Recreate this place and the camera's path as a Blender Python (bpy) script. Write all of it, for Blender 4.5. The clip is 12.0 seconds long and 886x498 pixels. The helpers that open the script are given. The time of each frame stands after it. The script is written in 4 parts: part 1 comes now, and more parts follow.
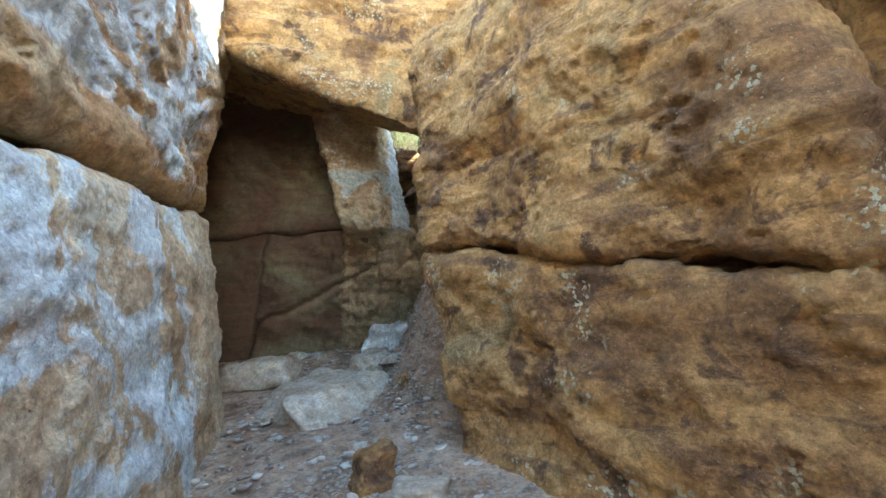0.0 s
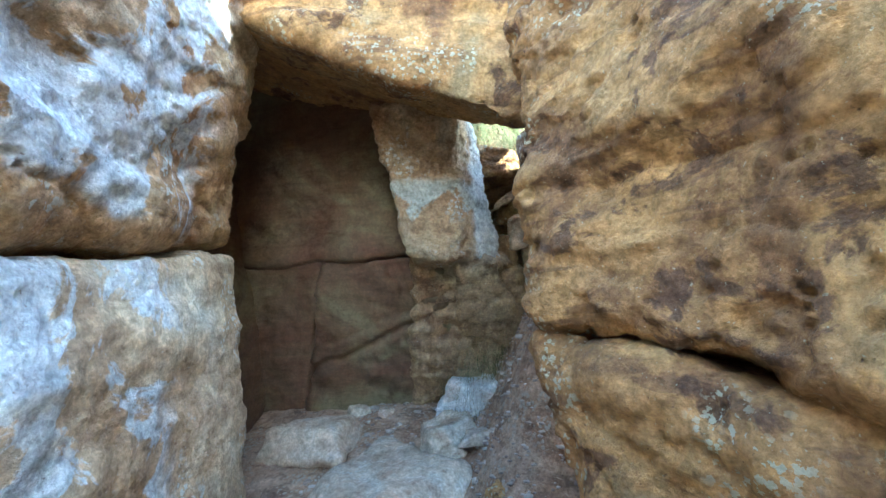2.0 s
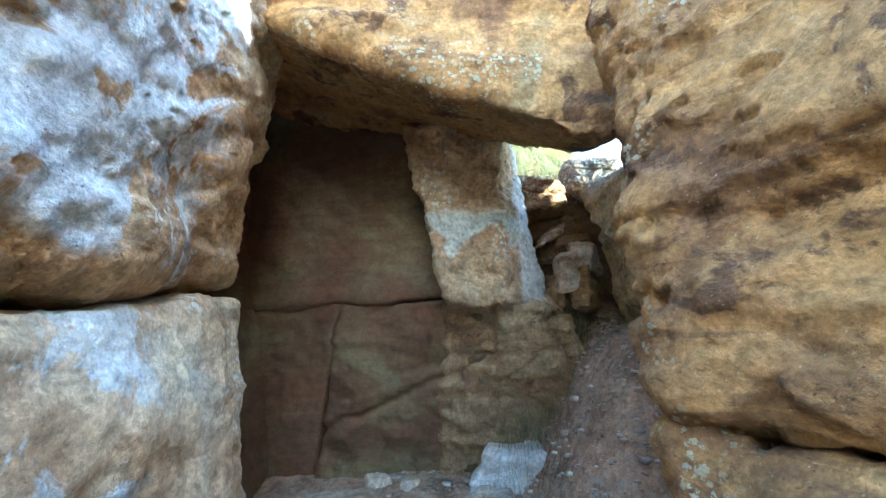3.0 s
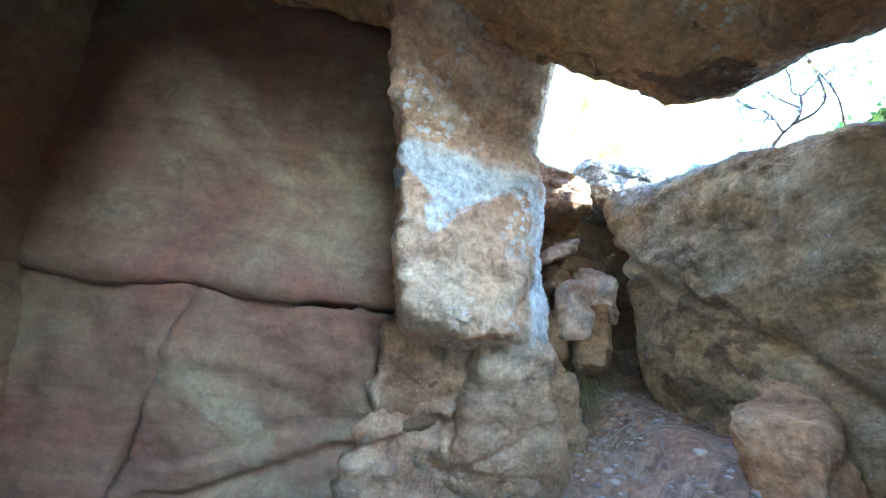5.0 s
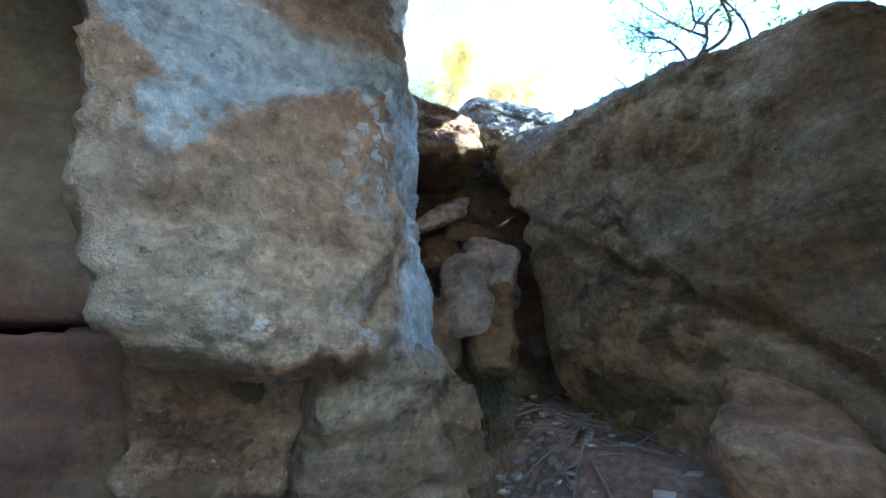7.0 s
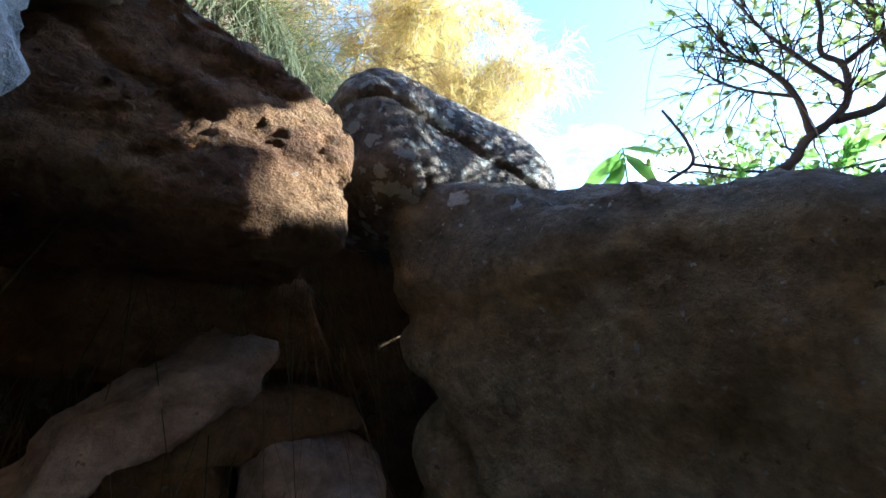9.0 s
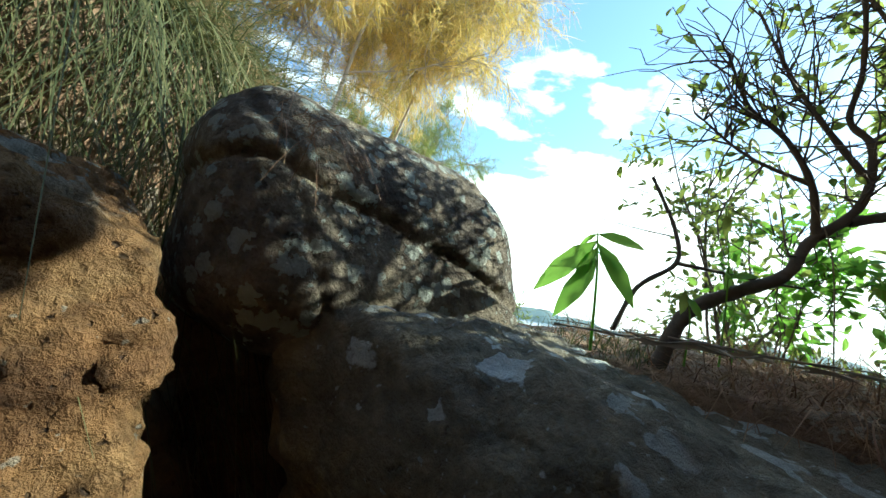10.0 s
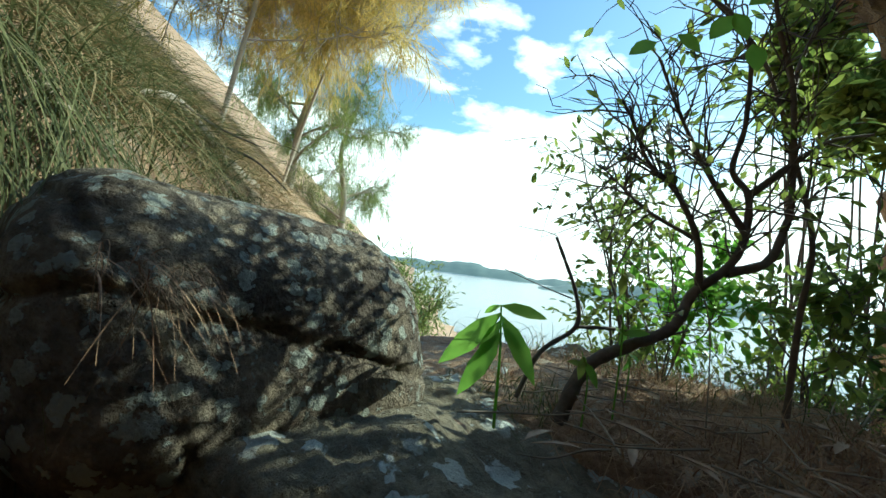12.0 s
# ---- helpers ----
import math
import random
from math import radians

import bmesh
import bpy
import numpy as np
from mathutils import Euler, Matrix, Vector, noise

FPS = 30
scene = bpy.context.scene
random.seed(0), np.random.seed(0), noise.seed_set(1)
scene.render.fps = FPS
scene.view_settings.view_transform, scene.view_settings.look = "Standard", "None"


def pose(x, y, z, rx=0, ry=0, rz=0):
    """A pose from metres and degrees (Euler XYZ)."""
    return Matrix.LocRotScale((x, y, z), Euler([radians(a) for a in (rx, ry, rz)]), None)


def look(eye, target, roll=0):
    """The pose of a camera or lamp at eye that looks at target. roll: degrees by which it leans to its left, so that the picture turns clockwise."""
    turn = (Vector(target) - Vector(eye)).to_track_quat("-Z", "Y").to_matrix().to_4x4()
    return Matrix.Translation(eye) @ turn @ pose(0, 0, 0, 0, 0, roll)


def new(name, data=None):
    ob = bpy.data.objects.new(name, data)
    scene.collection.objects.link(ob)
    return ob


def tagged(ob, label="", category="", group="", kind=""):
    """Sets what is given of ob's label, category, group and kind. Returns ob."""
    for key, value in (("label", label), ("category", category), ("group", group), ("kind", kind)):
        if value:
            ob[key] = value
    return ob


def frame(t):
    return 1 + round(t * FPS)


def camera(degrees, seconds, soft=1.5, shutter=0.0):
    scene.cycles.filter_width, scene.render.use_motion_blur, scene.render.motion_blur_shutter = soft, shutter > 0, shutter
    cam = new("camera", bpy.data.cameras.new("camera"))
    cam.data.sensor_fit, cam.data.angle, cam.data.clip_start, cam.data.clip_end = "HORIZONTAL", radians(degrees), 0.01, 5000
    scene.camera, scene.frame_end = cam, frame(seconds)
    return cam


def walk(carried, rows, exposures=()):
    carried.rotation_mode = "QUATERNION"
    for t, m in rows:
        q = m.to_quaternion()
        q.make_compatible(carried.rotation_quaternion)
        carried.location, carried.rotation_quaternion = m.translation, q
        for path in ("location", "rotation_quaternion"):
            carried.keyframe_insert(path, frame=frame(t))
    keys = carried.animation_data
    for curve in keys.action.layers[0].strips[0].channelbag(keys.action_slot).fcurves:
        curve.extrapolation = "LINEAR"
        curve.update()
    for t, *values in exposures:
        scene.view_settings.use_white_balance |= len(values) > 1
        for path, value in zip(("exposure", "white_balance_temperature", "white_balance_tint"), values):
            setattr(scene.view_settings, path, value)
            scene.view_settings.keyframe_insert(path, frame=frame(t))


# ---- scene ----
cam = camera(94.4, 12.0)
PATH = [
    (0, (-0.176, -0.183, 1.594), (-0.023, 1.788, 1.896), -5.2),
    (0.5, (-0.152, 0.258, 1.73), (0.264, 2.195, 2.003), -6.8),
    (1, (-0.334, 0.626, 1.833), (-0.045, 2.587, 2.102), -5.5),
    (1.5, (-0.336, 1.097, 2.027), (-0.382, 3.077, 2.303), -4.0),
    (2, (-0.259, 1.275, 2.239), (-0.491, 3.236, 2.554), -3.6),
    (2.5, (-0.395, 1.512, 2.299), (-0.659, 3.452, 2.708), -3.1),
    (2.7, (-0.49, 1.634, 2.352), (-0.756, 3.565, 2.799), -3.5),
    (4.3, (-0.818, 2.709, 2.45), (-0.942, 4.602, 3.083), 7.6),
    (4.5, (-0.871, 2.929, 2.453), (-0.915, 4.816, 3.113), 7.8),
    (5, (-1.053, 3.415, 2.484), (-0.906, 5.29, 3.164), 6.3),
    (5.5, (-1.113, 3.719, 2.55), (-0.777, 5.556, 3.265), 2.8),
    (6, (-1.087, 3.851, 2.532), (-0.588, 5.662, 3.217), 0.4),
    (6.5, (-0.946, 4.024, 2.599), (-0.345, 5.813, 3.261), -2.0),
    (6.7, (-0.872, 4.1, 2.634), (-0.24, 5.884, 3.28), -2.4),
    (8.3, (-0.23, 4.962, 3.3), (0.724, 6.588, 3.968), 2.8),
    (8.5, (-0.205, 5.065, 3.43), (0.771, 6.682, 4.09), 3.9),
    (9, (-0.098, 5.222, 3.615), (0.981, 6.801, 4.202), 6.3),
    (9.5, (-0.053, 5.276, 3.904), (1.196, 6.796, 4.265), 8.0),
    (10, (0.024, 5.358, 4.085), (1.365, 6.824, 4.316), 10.0),
    (10.5, (0.075, 5.374, 4.203), (1.487, 6.784, 4.33), 9.7),
    (11, (0.092, 5.403, 4.253), (1.602, 6.708, 4.369), 8.3),
    (11.5, (0.078, 5.38, 4.273), (1.675, 6.574, 4.429), 7.5),
    (12, (0.074, 5.365, 4.352), (1.667, 6.573, 4.426), 7.3),
]

EXPOSURES = [
    (0, 3.95, 5450, -8), (0.5, 4.2, 4900, -9), (1.0, 4.4, 4950, -7), (2.7, 4.4, 4850, -10), (4.3, 5.1, 5200, 0), (5.0, 5.55, 4200, -4), (5.5, 5.1, 3950, -4), (6.0, 4.75, 3900, -4),
    (6.7, 4.3, 4050, -5), (8.3, 3.9, 4500, -3), (9.0, 2.6, 4800, 5), (9.5, 2.25, 5400, 5), (10.0, 1.4, 5600, -10), (10.5, 0.85, 5400, -25),
    (11.5, 0.75, 5450, -19), (12.0, 0.75, 5500, -17)]
walk(cam, [(t, look(eye, target, roll)) for t, eye, target, roll in PATH], EXPOSURES)

# ---- world and sun ----
SUN_DIR = Vector((0.83, -0.46, 0.53)).normalized()
world = bpy.data.worlds.new("sky")
scene.world = world
world.use_nodes = True
wn, wl = world.node_tree.nodes, world.node_tree.links
wn.clear()
w_out = wn.new("ShaderNodeOutputWorld")
w_bg = wn.new("ShaderNodeBackground")
w_sky = wn.new("ShaderNodeTexSky")
w_sky.sky_type = "NISHITA"
w_sky.sun_disc = False
w_sky.sun_elevation = math.asin(SUN_DIR.z)
w_sky.sun_rotation = math.atan2(SUN_DIR.x, SUN_DIR.y)
w_sky.air_density, w_sky.dust_density, w_sky.ozone_density = 1.0, 0.6, 1.5
w_tc = wn.new("ShaderNodeTexCoord")
w_map = wn.new("ShaderNodeMapping")
w_map.inputs["Scale"].default_value = (1.0, 1.0, 2.3)
w_map.inputs["Location"].default_value = (0.35, 0.1, 0.0)
w_noise = wn.new("ShaderNodeTexNoise")
w_noise.inputs["Scale"].default_value = 4.2
w_noise.inputs["Detail"].default_value = 7.0
w_noise.inputs["Roughness"].default_value = 0.55
w_sep = wn.new("ShaderNodeSeparateXYZ")
w_low = wn.new("ShaderNodeMapRange")
w_low.inputs[1].default_value, w_low.inputs[2].default_value = 0.06, 0.62
w_low.inputs[3].default_value, w_low.inputs[4].default_value = 0.30, -0.13
w_add = wn.new("ShaderNodeMath")
w_ramp = wn.new("ShaderNodeValToRGB")
w_ramp.color_ramp.elements[0].position = 0.53
w_ramp.color_ramp.elements[1].position = 0.64
w_mix = wn.new("ShaderNodeMix")
w_mix.data_type = "RGBA"
w_mix.inputs["B"].default_value = (8.0, 7.8, 7.5, 1)
w_bg.inputs["Strength"].default_value = 0.15
wl.new(w_tc.outputs["Generated"], w_map.inputs["Vector"])
wl.new(w_map.outputs["Vector"], w_noise.inputs["Vector"])
wl.new(w_tc.outputs["Generated"], w_sep.inputs["Vector"])
wl.new(w_sep.outputs["Z"], w_low.inputs[0])
wl.new(w_noise.outputs["Fac"], w_add.inputs[0])
wl.new(w_low.outputs[0], w_add.inputs[1])
wl.new(w_add.outputs[0], w_ramp.inputs["Fac"])
wl.new(w_ramp.outputs["Color"], w_mix.inputs["Factor"])
wl.new(w_sky.outputs["Color"], w_mix.inputs["A"])
wl.new(w_mix.outputs["Result"], w_bg.inputs["Color"])
wl.new(w_bg.outputs["Background"], w_out.inputs["Surface"])

sun_data = bpy.data.lights.new("sun", "SUN")
sun_data.energy, sun_data.angle, sun_data.color = 4.2, radians(0.5), (1.0, 0.90, 0.74)
sun = new("sun", sun_data)
sun.matrix_world = look(SUN_DIR * 60, (0, 0, 0))


# ---- materials ----
def material(name):
    m = bpy.data.materials.new(name)
    m.use_nodes = True
    return m, m.node_tree.nodes, m.node_tree.links, m.node_tree.nodes["Principled BSDF"]


def texture(n, l, coords, scale, detail=6.0, rough=0.55, distort=0.0, stretch=None):
    t = n.new("ShaderNodeTexNoise")
    t.inputs["Scale"].default_value, t.inputs["Detail"].default_value = scale, detail
    t.inputs["Roughness"].default_value, t.inputs["Distortion"].default_value = rough, distort
    if stretch:
        mp = n.new("ShaderNodeMapping")
        mp.inputs["Scale"].default_value = stretch
        mp.inputs["Rotation"].default_value = (0.12, -0.16, 0.0)
        l.new(coords, mp.inputs["Vector"])
        coords = mp.outputs["Vector"]
    l.new(coords, t.inputs["Vector"])
    return t.outputs["Fac"]


def ramp(n, l, fac, stops):
    r = n.new("ShaderNodeValToRGB")
    e = r.color_ramp.elements
    while len(e) < len(stops):
        e.new(0.5)
    for el, (p, c) in zip(e, stops):
        el.position = p
        el.color = (*c, 1) if len(c) == 3 else c
    l.new(fac, r.inputs["Fac"])
    return r.outputs["Color"]


def blend(n, l, fac, a, b, mode="MIX"):
    m = n.new("ShaderNodeMix")
    m.data_type, m.blend_type = "RGBA", mode
    for key, v in (("Factor", fac), ("A", a), ("B", b)):
        if isinstance(v, (int, float)):
            m.inputs[key].default_value = v
        elif isinstance(v, tuple):
            m.inputs[key].default_value = (*v, 1)
        else:
            l.new(v, m.inputs[key])
    return m.outputs["Result"]


def times(n, l, a, b, op="MULTIPLY"):
    m = n.new("ShaderNodeMath")
    m.operation = op
    for i, v in enumerate((a, b)):
        if isinstance(v, (int, float)):
            m.inputs[i].default_value = v
        else:
            l.new(v, m.inputs[i])
    return m.outputs[0]


def step_mask(n, l, fac, lo, hi):
    m = n.new("ShaderNodeMapRange")
    m.interpolation_type = "SMOOTHSTEP"
    m.inputs[1].default_value, m.inputs[2].default_value = lo, hi
    l.new(fac, m.inputs[0])
    return m.outputs[0]


def rosettes(n, l, co, per_metre, few=0.30):
    """Separate roundish lichen rosettes of mixed sizes with frayed rims: a mask."""
    fray = n.new("ShaderNodeTexNoise")
    fray.inputs["Scale"].default_value, fray.inputs["Detail"].default_value = per_metre * 2.2, 5.0
    l.new(co, fray.inputs["Vector"])
    bent = n.new("ShaderNodeVectorMath")
    bent.operation = "MULTIPLY_ADD"
    bent.inputs[1].default_value = (1.1 / per_metre,) * 3
    l.new(fray.outputs["Color"], bent.inputs[0])
    l.new(co, bent.inputs[2])
    cell = n.new("ShaderNodeTexVoronoi")
    cell.inputs["Scale"].default_value = per_metre
    l.new(bent.outputs[0], cell.inputs["Vector"])
    rgb = n.new("ShaderNodeSeparateColor")
    l.new(cell.outputs["Color"], rgb.inputs[0])
    reach = times(n, l, times(n, l, rgb.outputs[0], 0.62), 0.12, "ADD")
    inside = step_mask(n, l, times(n, l, reach, cell.outputs["Distance"], "SUBTRACT"), -0.03, 0.08)
    return times(n, l, inside, step_mask(n, l, rgb.outputs[1], few, few + 0.1))


def sandstone(name, stops, scale=1.1, stain=(0.10, 0.055, 0.03), stain_amount=0.6, lichen=(0.5, 0.5, 0.42), lichen_at=0.62,
              coat=None, coat_at=0.5, band=None, relief=0.5, grain=1.0, speck=0.5, blotch=30.0, lichen_over=None, mottle=0.75, until=None, lit_past=None, few=0.30):
    """Weathered sandstone: broad colour drift, faint bedding, brown stains, an optional pale coat, sky light painted
    past an x, lichen blotches and grain.
    """
    m, n, l, bsdf = material(name)
    co = n.new("ShaderNodeTexCoord").outputs["Object"]
    wide = texture(n, l, co, scale, 7, 0.6, 0.8)
    col = ramp(n, l, wide, stops)
    bed = texture(n, l, co, 1.6, 5, 0.6, 0.6, (1.0, 1.0, 6.0))
    col = blend(n, l, times(n, l, step_mask(n, l, bed, 0.555, 0.63), stain_amount * 0.6), col, stain)
    st = texture(n, l, co, 2.7, 8, 0.65, 0.5)
    col = blend(n, l, times(n, l, step_mask(n, l, st, 0.555, 0.615), stain_amount), col, stain)
    if coat:
        cm = texture(n, l, co, 1.5, 9, 0.62, 0.7)
        cover = times(n, l, step_mask(n, l, cm, coat_at, coat_at + 0.035), 0.85)
        if band:
            zs = n.new("ShaderNodeSeparateXYZ")
            l.new(co, zs.inputs[0])
            zz = times(n, l, zs.outputs["Z"], times(n, l, cm, 0.5), "ADD")
            cover = times(n, l, cover, times(n, l, step_mask(n, l, zz, band[0], band[0] + 0.08), step_mask(n, l, zz, band[1], band[1] - 0.1)))
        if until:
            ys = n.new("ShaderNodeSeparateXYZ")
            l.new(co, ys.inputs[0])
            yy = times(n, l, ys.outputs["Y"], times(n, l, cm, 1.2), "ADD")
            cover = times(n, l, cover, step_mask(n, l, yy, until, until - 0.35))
        if lit_past:
            xs = n.new("ShaderNodeSeparateXYZ")
            l.new(co, xs.inputs[0])
            xx = times(n, l, xs.outputs["X"], times(n, l, texture(n, l, co, 6.0, 6, 0.6), 0.16), "ADD")
        col = blend(n, l, cover, col, coat)
        # Sky brightness painted onto the side beyond this x.
        if lit_past:
            col = blend(n, l, times(n, l, step_mask(n, l, xx, lit_past, lit_past + 0.07), 0.8), col, (0.68, 0.70, 0.66))
    fine = texture(n, l, co, 38.0, 6, 0.7)
    mott = texture(n, l, co, 13.0, 8, 0.7, 0.2)
    col = blend(n, l, mottle, col, ramp(n, l, mott, [(0.30, (0.50, 0.47, 0.44)), (0.48, (0.95, 0.95, 0.95)), (0.52, (1.05, 1.05, 1.05)), (0.68, (1.42, 1.40, 1.35))]), "MULTIPLY")
    col = blend(n, l, mottle * 0.67, col, ramp(n, l, fine, [(0.30, (0.30, 0.29, 0.28)), (0.72, (1.65, 1.65, 1.65))]), "MULTIPLY")
    streak = texture(n, l, co, 2.4, 7, 0.62, 0.5, (1.0, 1.0, 4.5))
    col = blend(n, l, 0.5, col, ramp(n, l, streak, [(0.34, (0.62, 0.58, 0.54)), (0.5, (1.0, 1.0, 1.0)), (0.66, (1.22, 1.2, 1.15))]), "MULTIPLY")
    pits = step_mask(n, l, texture(n, l, co, 46.0, 3, 0.5, 0.3), 0.32, 0.26)
    col = blend(n, l, times(n, l, pits, 0.6), col, stain)
    big = texture(n, l, co, 1.9, 3, 0.5, 0.4)
    spots = rosettes(n, l, co, blotch, few)
    lm = times(n, l, spots, step_mask(n, l, big, lichen_at - 0.05, lichen_at + 0.05))
    if lichen_over:
        up = n.new("ShaderNodeSeparateXYZ")
        l.new(co, up.inputs[0])
        lm = times(n, l, lm, step_mask(n, l, up.outputs["Z"], lichen_over, lichen_over + 0.12))
    col = blend(n, l, times(n, l, lm, 0.85), col, lichen)
    dots = texture(n, l, co, 60.0, 2, 0.5)
    col = blend(n, l, times(n, l, step_mask(n, l, dots, 0.68, 0.74), speck), col, lichen)
    l.new(col, bsdf.inputs["Base Color"])
    bsdf.inputs["Roughness"].default_value = 0.88
    bsdf.inputs["Specular IOR Level"].default_value = 0.25
    h = times(n, l, times(n, l, texture(n, l, co, 7.0, 10, 0.66, 0.05), 1.0), times(n, l, fine, 0.38 * grain), "ADD")
    h = times(n, l, h, times(n, l, lm, 0.08), "ADD")
    h = times(n, l, h, times(n, l, streak, 0.12), "ADD")
    h = times(n, l, h, times(n, l, pits, -0.22), "ADD")
    b = n.new("ShaderNodeBump")
    b.inputs["Strength"].default_value, b.inputs["Distance"].default_value = relief, 0.05
    l.new(h, b.inputs["Height"])
    l.new(b.outputs["Normal"], bsdf.inputs["Normal"])
    return m


def simple(name, a, b, scale=30.0, rough=0.8, bump=0.2, translucent=0.0):
    """A surface of two drifting tones with fine relief; translucent for leaves."""
    m, n, l, bsdf = material(name)
    co = n.new("ShaderNodeTexCoord").outputs["Object"]
    rnd = n.new("ShaderNodeNewGeometry").outputs["Random Per Island"]
    t = texture(n, l, co, scale, 4, 0.6)
    f = times(n, l, times(n, l, t, 0.6), times(n, l, rnd, 0.45), "ADD")
    col = ramp(n, l, f, [(0.25, a), (0.75, b)])
    l.new(col, bsdf.inputs["Base Color"])
    bsdf.inputs["Roughness"].default_value = rough
    bsdf.inputs["Specular IOR Level"].default_value = 0.3
    if bump:
        bp = n.new("ShaderNodeBump")
        bp.inputs["Strength"].default_value, bp.inputs["Distance"].default_value = bump, 0.01
        l.new(t, bp.inputs["Height"])
        l.new(bp.outputs["Normal"], bsdf.inputs["Normal"])
    if translucent:
        tr = n.new("ShaderNodeBsdfTranslucent")
        l.new(col, tr.inputs["Color"])
        mx = n.new("ShaderNodeMixShader")
        mx.inputs[0].default_value = translucent
        l.new(bsdf.outputs[0], mx.inputs[1])
        l.new(tr.outputs[0], mx.inputs[2])
        l.new(mx.outputs[0], n["Material Output"].inputs["Surface"])
    return m


OCHRE = sandstone("ochre_sandstone", [(0.28, (0.13, 0.068, 0.036)), (0.42, (0.25, 0.132, 0.052)), (0.54, (0.43, 0.24, 0.086)), (0.68, (0.30, 0.20, 0.09))],
                  stain=(0.10, 0.052, 0.030), stain_amount=0.8, lichen=(0.46, 0.42, 0.29), lichen_at=0.60, relief=1.0, blotch=40.0, few=0.45)
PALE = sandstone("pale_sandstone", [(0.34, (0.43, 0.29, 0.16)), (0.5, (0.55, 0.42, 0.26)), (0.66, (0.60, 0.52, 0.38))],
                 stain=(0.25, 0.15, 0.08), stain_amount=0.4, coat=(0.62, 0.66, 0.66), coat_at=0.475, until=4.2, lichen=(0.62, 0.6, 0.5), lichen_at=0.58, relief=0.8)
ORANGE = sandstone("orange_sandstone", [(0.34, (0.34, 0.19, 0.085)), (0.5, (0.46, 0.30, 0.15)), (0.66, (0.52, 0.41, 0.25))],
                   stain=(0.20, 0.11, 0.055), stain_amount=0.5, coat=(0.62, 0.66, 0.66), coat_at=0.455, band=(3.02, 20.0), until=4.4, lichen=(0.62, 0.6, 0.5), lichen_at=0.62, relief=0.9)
TAN = sandstone("tan_sandstone", [(0.34, (0.36, 0.20, 0.09)), (0.5, (0.48, 0.30, 0.15)), (0.66, (0.52, 0.38, 0.22))],
                stain=(0.22, 0.12, 0.06), stain_amount=0.35, lichen=(0.55, 0.53, 0.45), lichen_at=0.66, relief=0.7)
# Stained rock; the cave's shade is also put into these dark tones.
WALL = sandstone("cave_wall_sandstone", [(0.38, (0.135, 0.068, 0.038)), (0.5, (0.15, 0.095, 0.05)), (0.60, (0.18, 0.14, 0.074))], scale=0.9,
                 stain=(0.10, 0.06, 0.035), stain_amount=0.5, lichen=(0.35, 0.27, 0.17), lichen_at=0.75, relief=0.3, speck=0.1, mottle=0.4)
# Near-white tone on the +x side stands for sky light from the hole.
PILLAR = sandstone("pillar_sandstone", [(0.34, (0.33, 0.18, 0.09)), (0.5, (0.42, 0.28, 0.15)), (0.66, (0.46, 0.36, 0.22))],
                   stain=(0.22, 0.12, 0.06), stain_amount=0.35, coat=(0.45, 0.46, 0.41), coat_at=0.48, band=(3.36, 3.86), lit_past=-0.36, lichen=(0.55, 0.53, 0.45), lichen_at=0.62, relief=1.0)
FOOT = sandstone("foot_sandstone", [(0.34, (0.24, 0.145, 0.075)), (0.5, (0.34, 0.235, 0.125)), (0.66, (0.42, 0.33, 0.20))],
                 stain=(0.12, 0.07, 0.04), stain_amount=0.5, lichen=(0.5, 0.47, 0.38), lichen_at=0.68, relief=0.7)
BROWN = sandstone("brown_sandstone", [(0.3, (0.16, 0.095, 0.05)), (0.5, (0.27, 0.175, 0.085)), (0.7, (0.33, 0.235, 0.125))],
                  stain=(0.12, 0.075, 0.04), stain_amount=0.5, lichen=(0.42, 0.40, 0.28), lichen_at=0.6, relief=0.7)
RUST = sandstone("rusty_sandstone", [(0.3, (0.20, 0.10, 0.045)), (0.5, (0.34, 0.19, 0.08)), (0.7, (0.42, 0.29, 0.14))], scale=3.0,
                 stain=(0.12, 0.07, 0.04), stain_amount=0.4, lichen=(0.46, 0.48, 0.42), lichen_at=0.34, lichen_over=4.08, relief=1.4, grain=1.6, blotch=24.0)
GREY = sandstone("lichen_grey_sandstone", [(0.34, (0.13, 0.105, 0.085)), (0.5, (0.27, 0.225, 0.175)), (0.64, (0.42, 0.36, 0.27))], scale=5.0,
                 stain=(0.11, 0.09, 0.075), stain_amount=0.5, lichen=(0.56, 0.60, 0.54), lichen_at=0.34, relief=1.4, grain=1.5, speck=0.9, blotch=34.0, few=0.40, mottle=1.0)
LEDGE = sandstone("ledge_sandstone", [(0.34, (0.27, 0.18, 0.09)), (0.5, (0.44, 0.325, 0.165)), (0.66, (0.52, 0.43, 0.25))], scale=1.6,
                  stain=(0.10, 0.07, 0.045), stain_amount=0.6, coat=(0.20, 0.185, 0.145), coat_at=0.30, band=(4.05, 9.0), lichen=(0.66, 0.70, 0.68),
                  lichen_at=0.36, relief=1.0, speck=0.55, blotch=14.0, lichen_over=3.86, few=0.58)
LOOSE = sandstone("loose_sandstone", [(0.3, (0.42, 0.30, 0.20)), (0.5, (0.50, 0.40, 0.29)), (0.7, (0.52, 0.47, 0.39))], scale=2.2,
                  stain=(0.25, 0.13, 0.07), stain_amount=0.35, lichen=(0.5, 0.48, 0.4), lichen_at=0.66, relief=0.6)
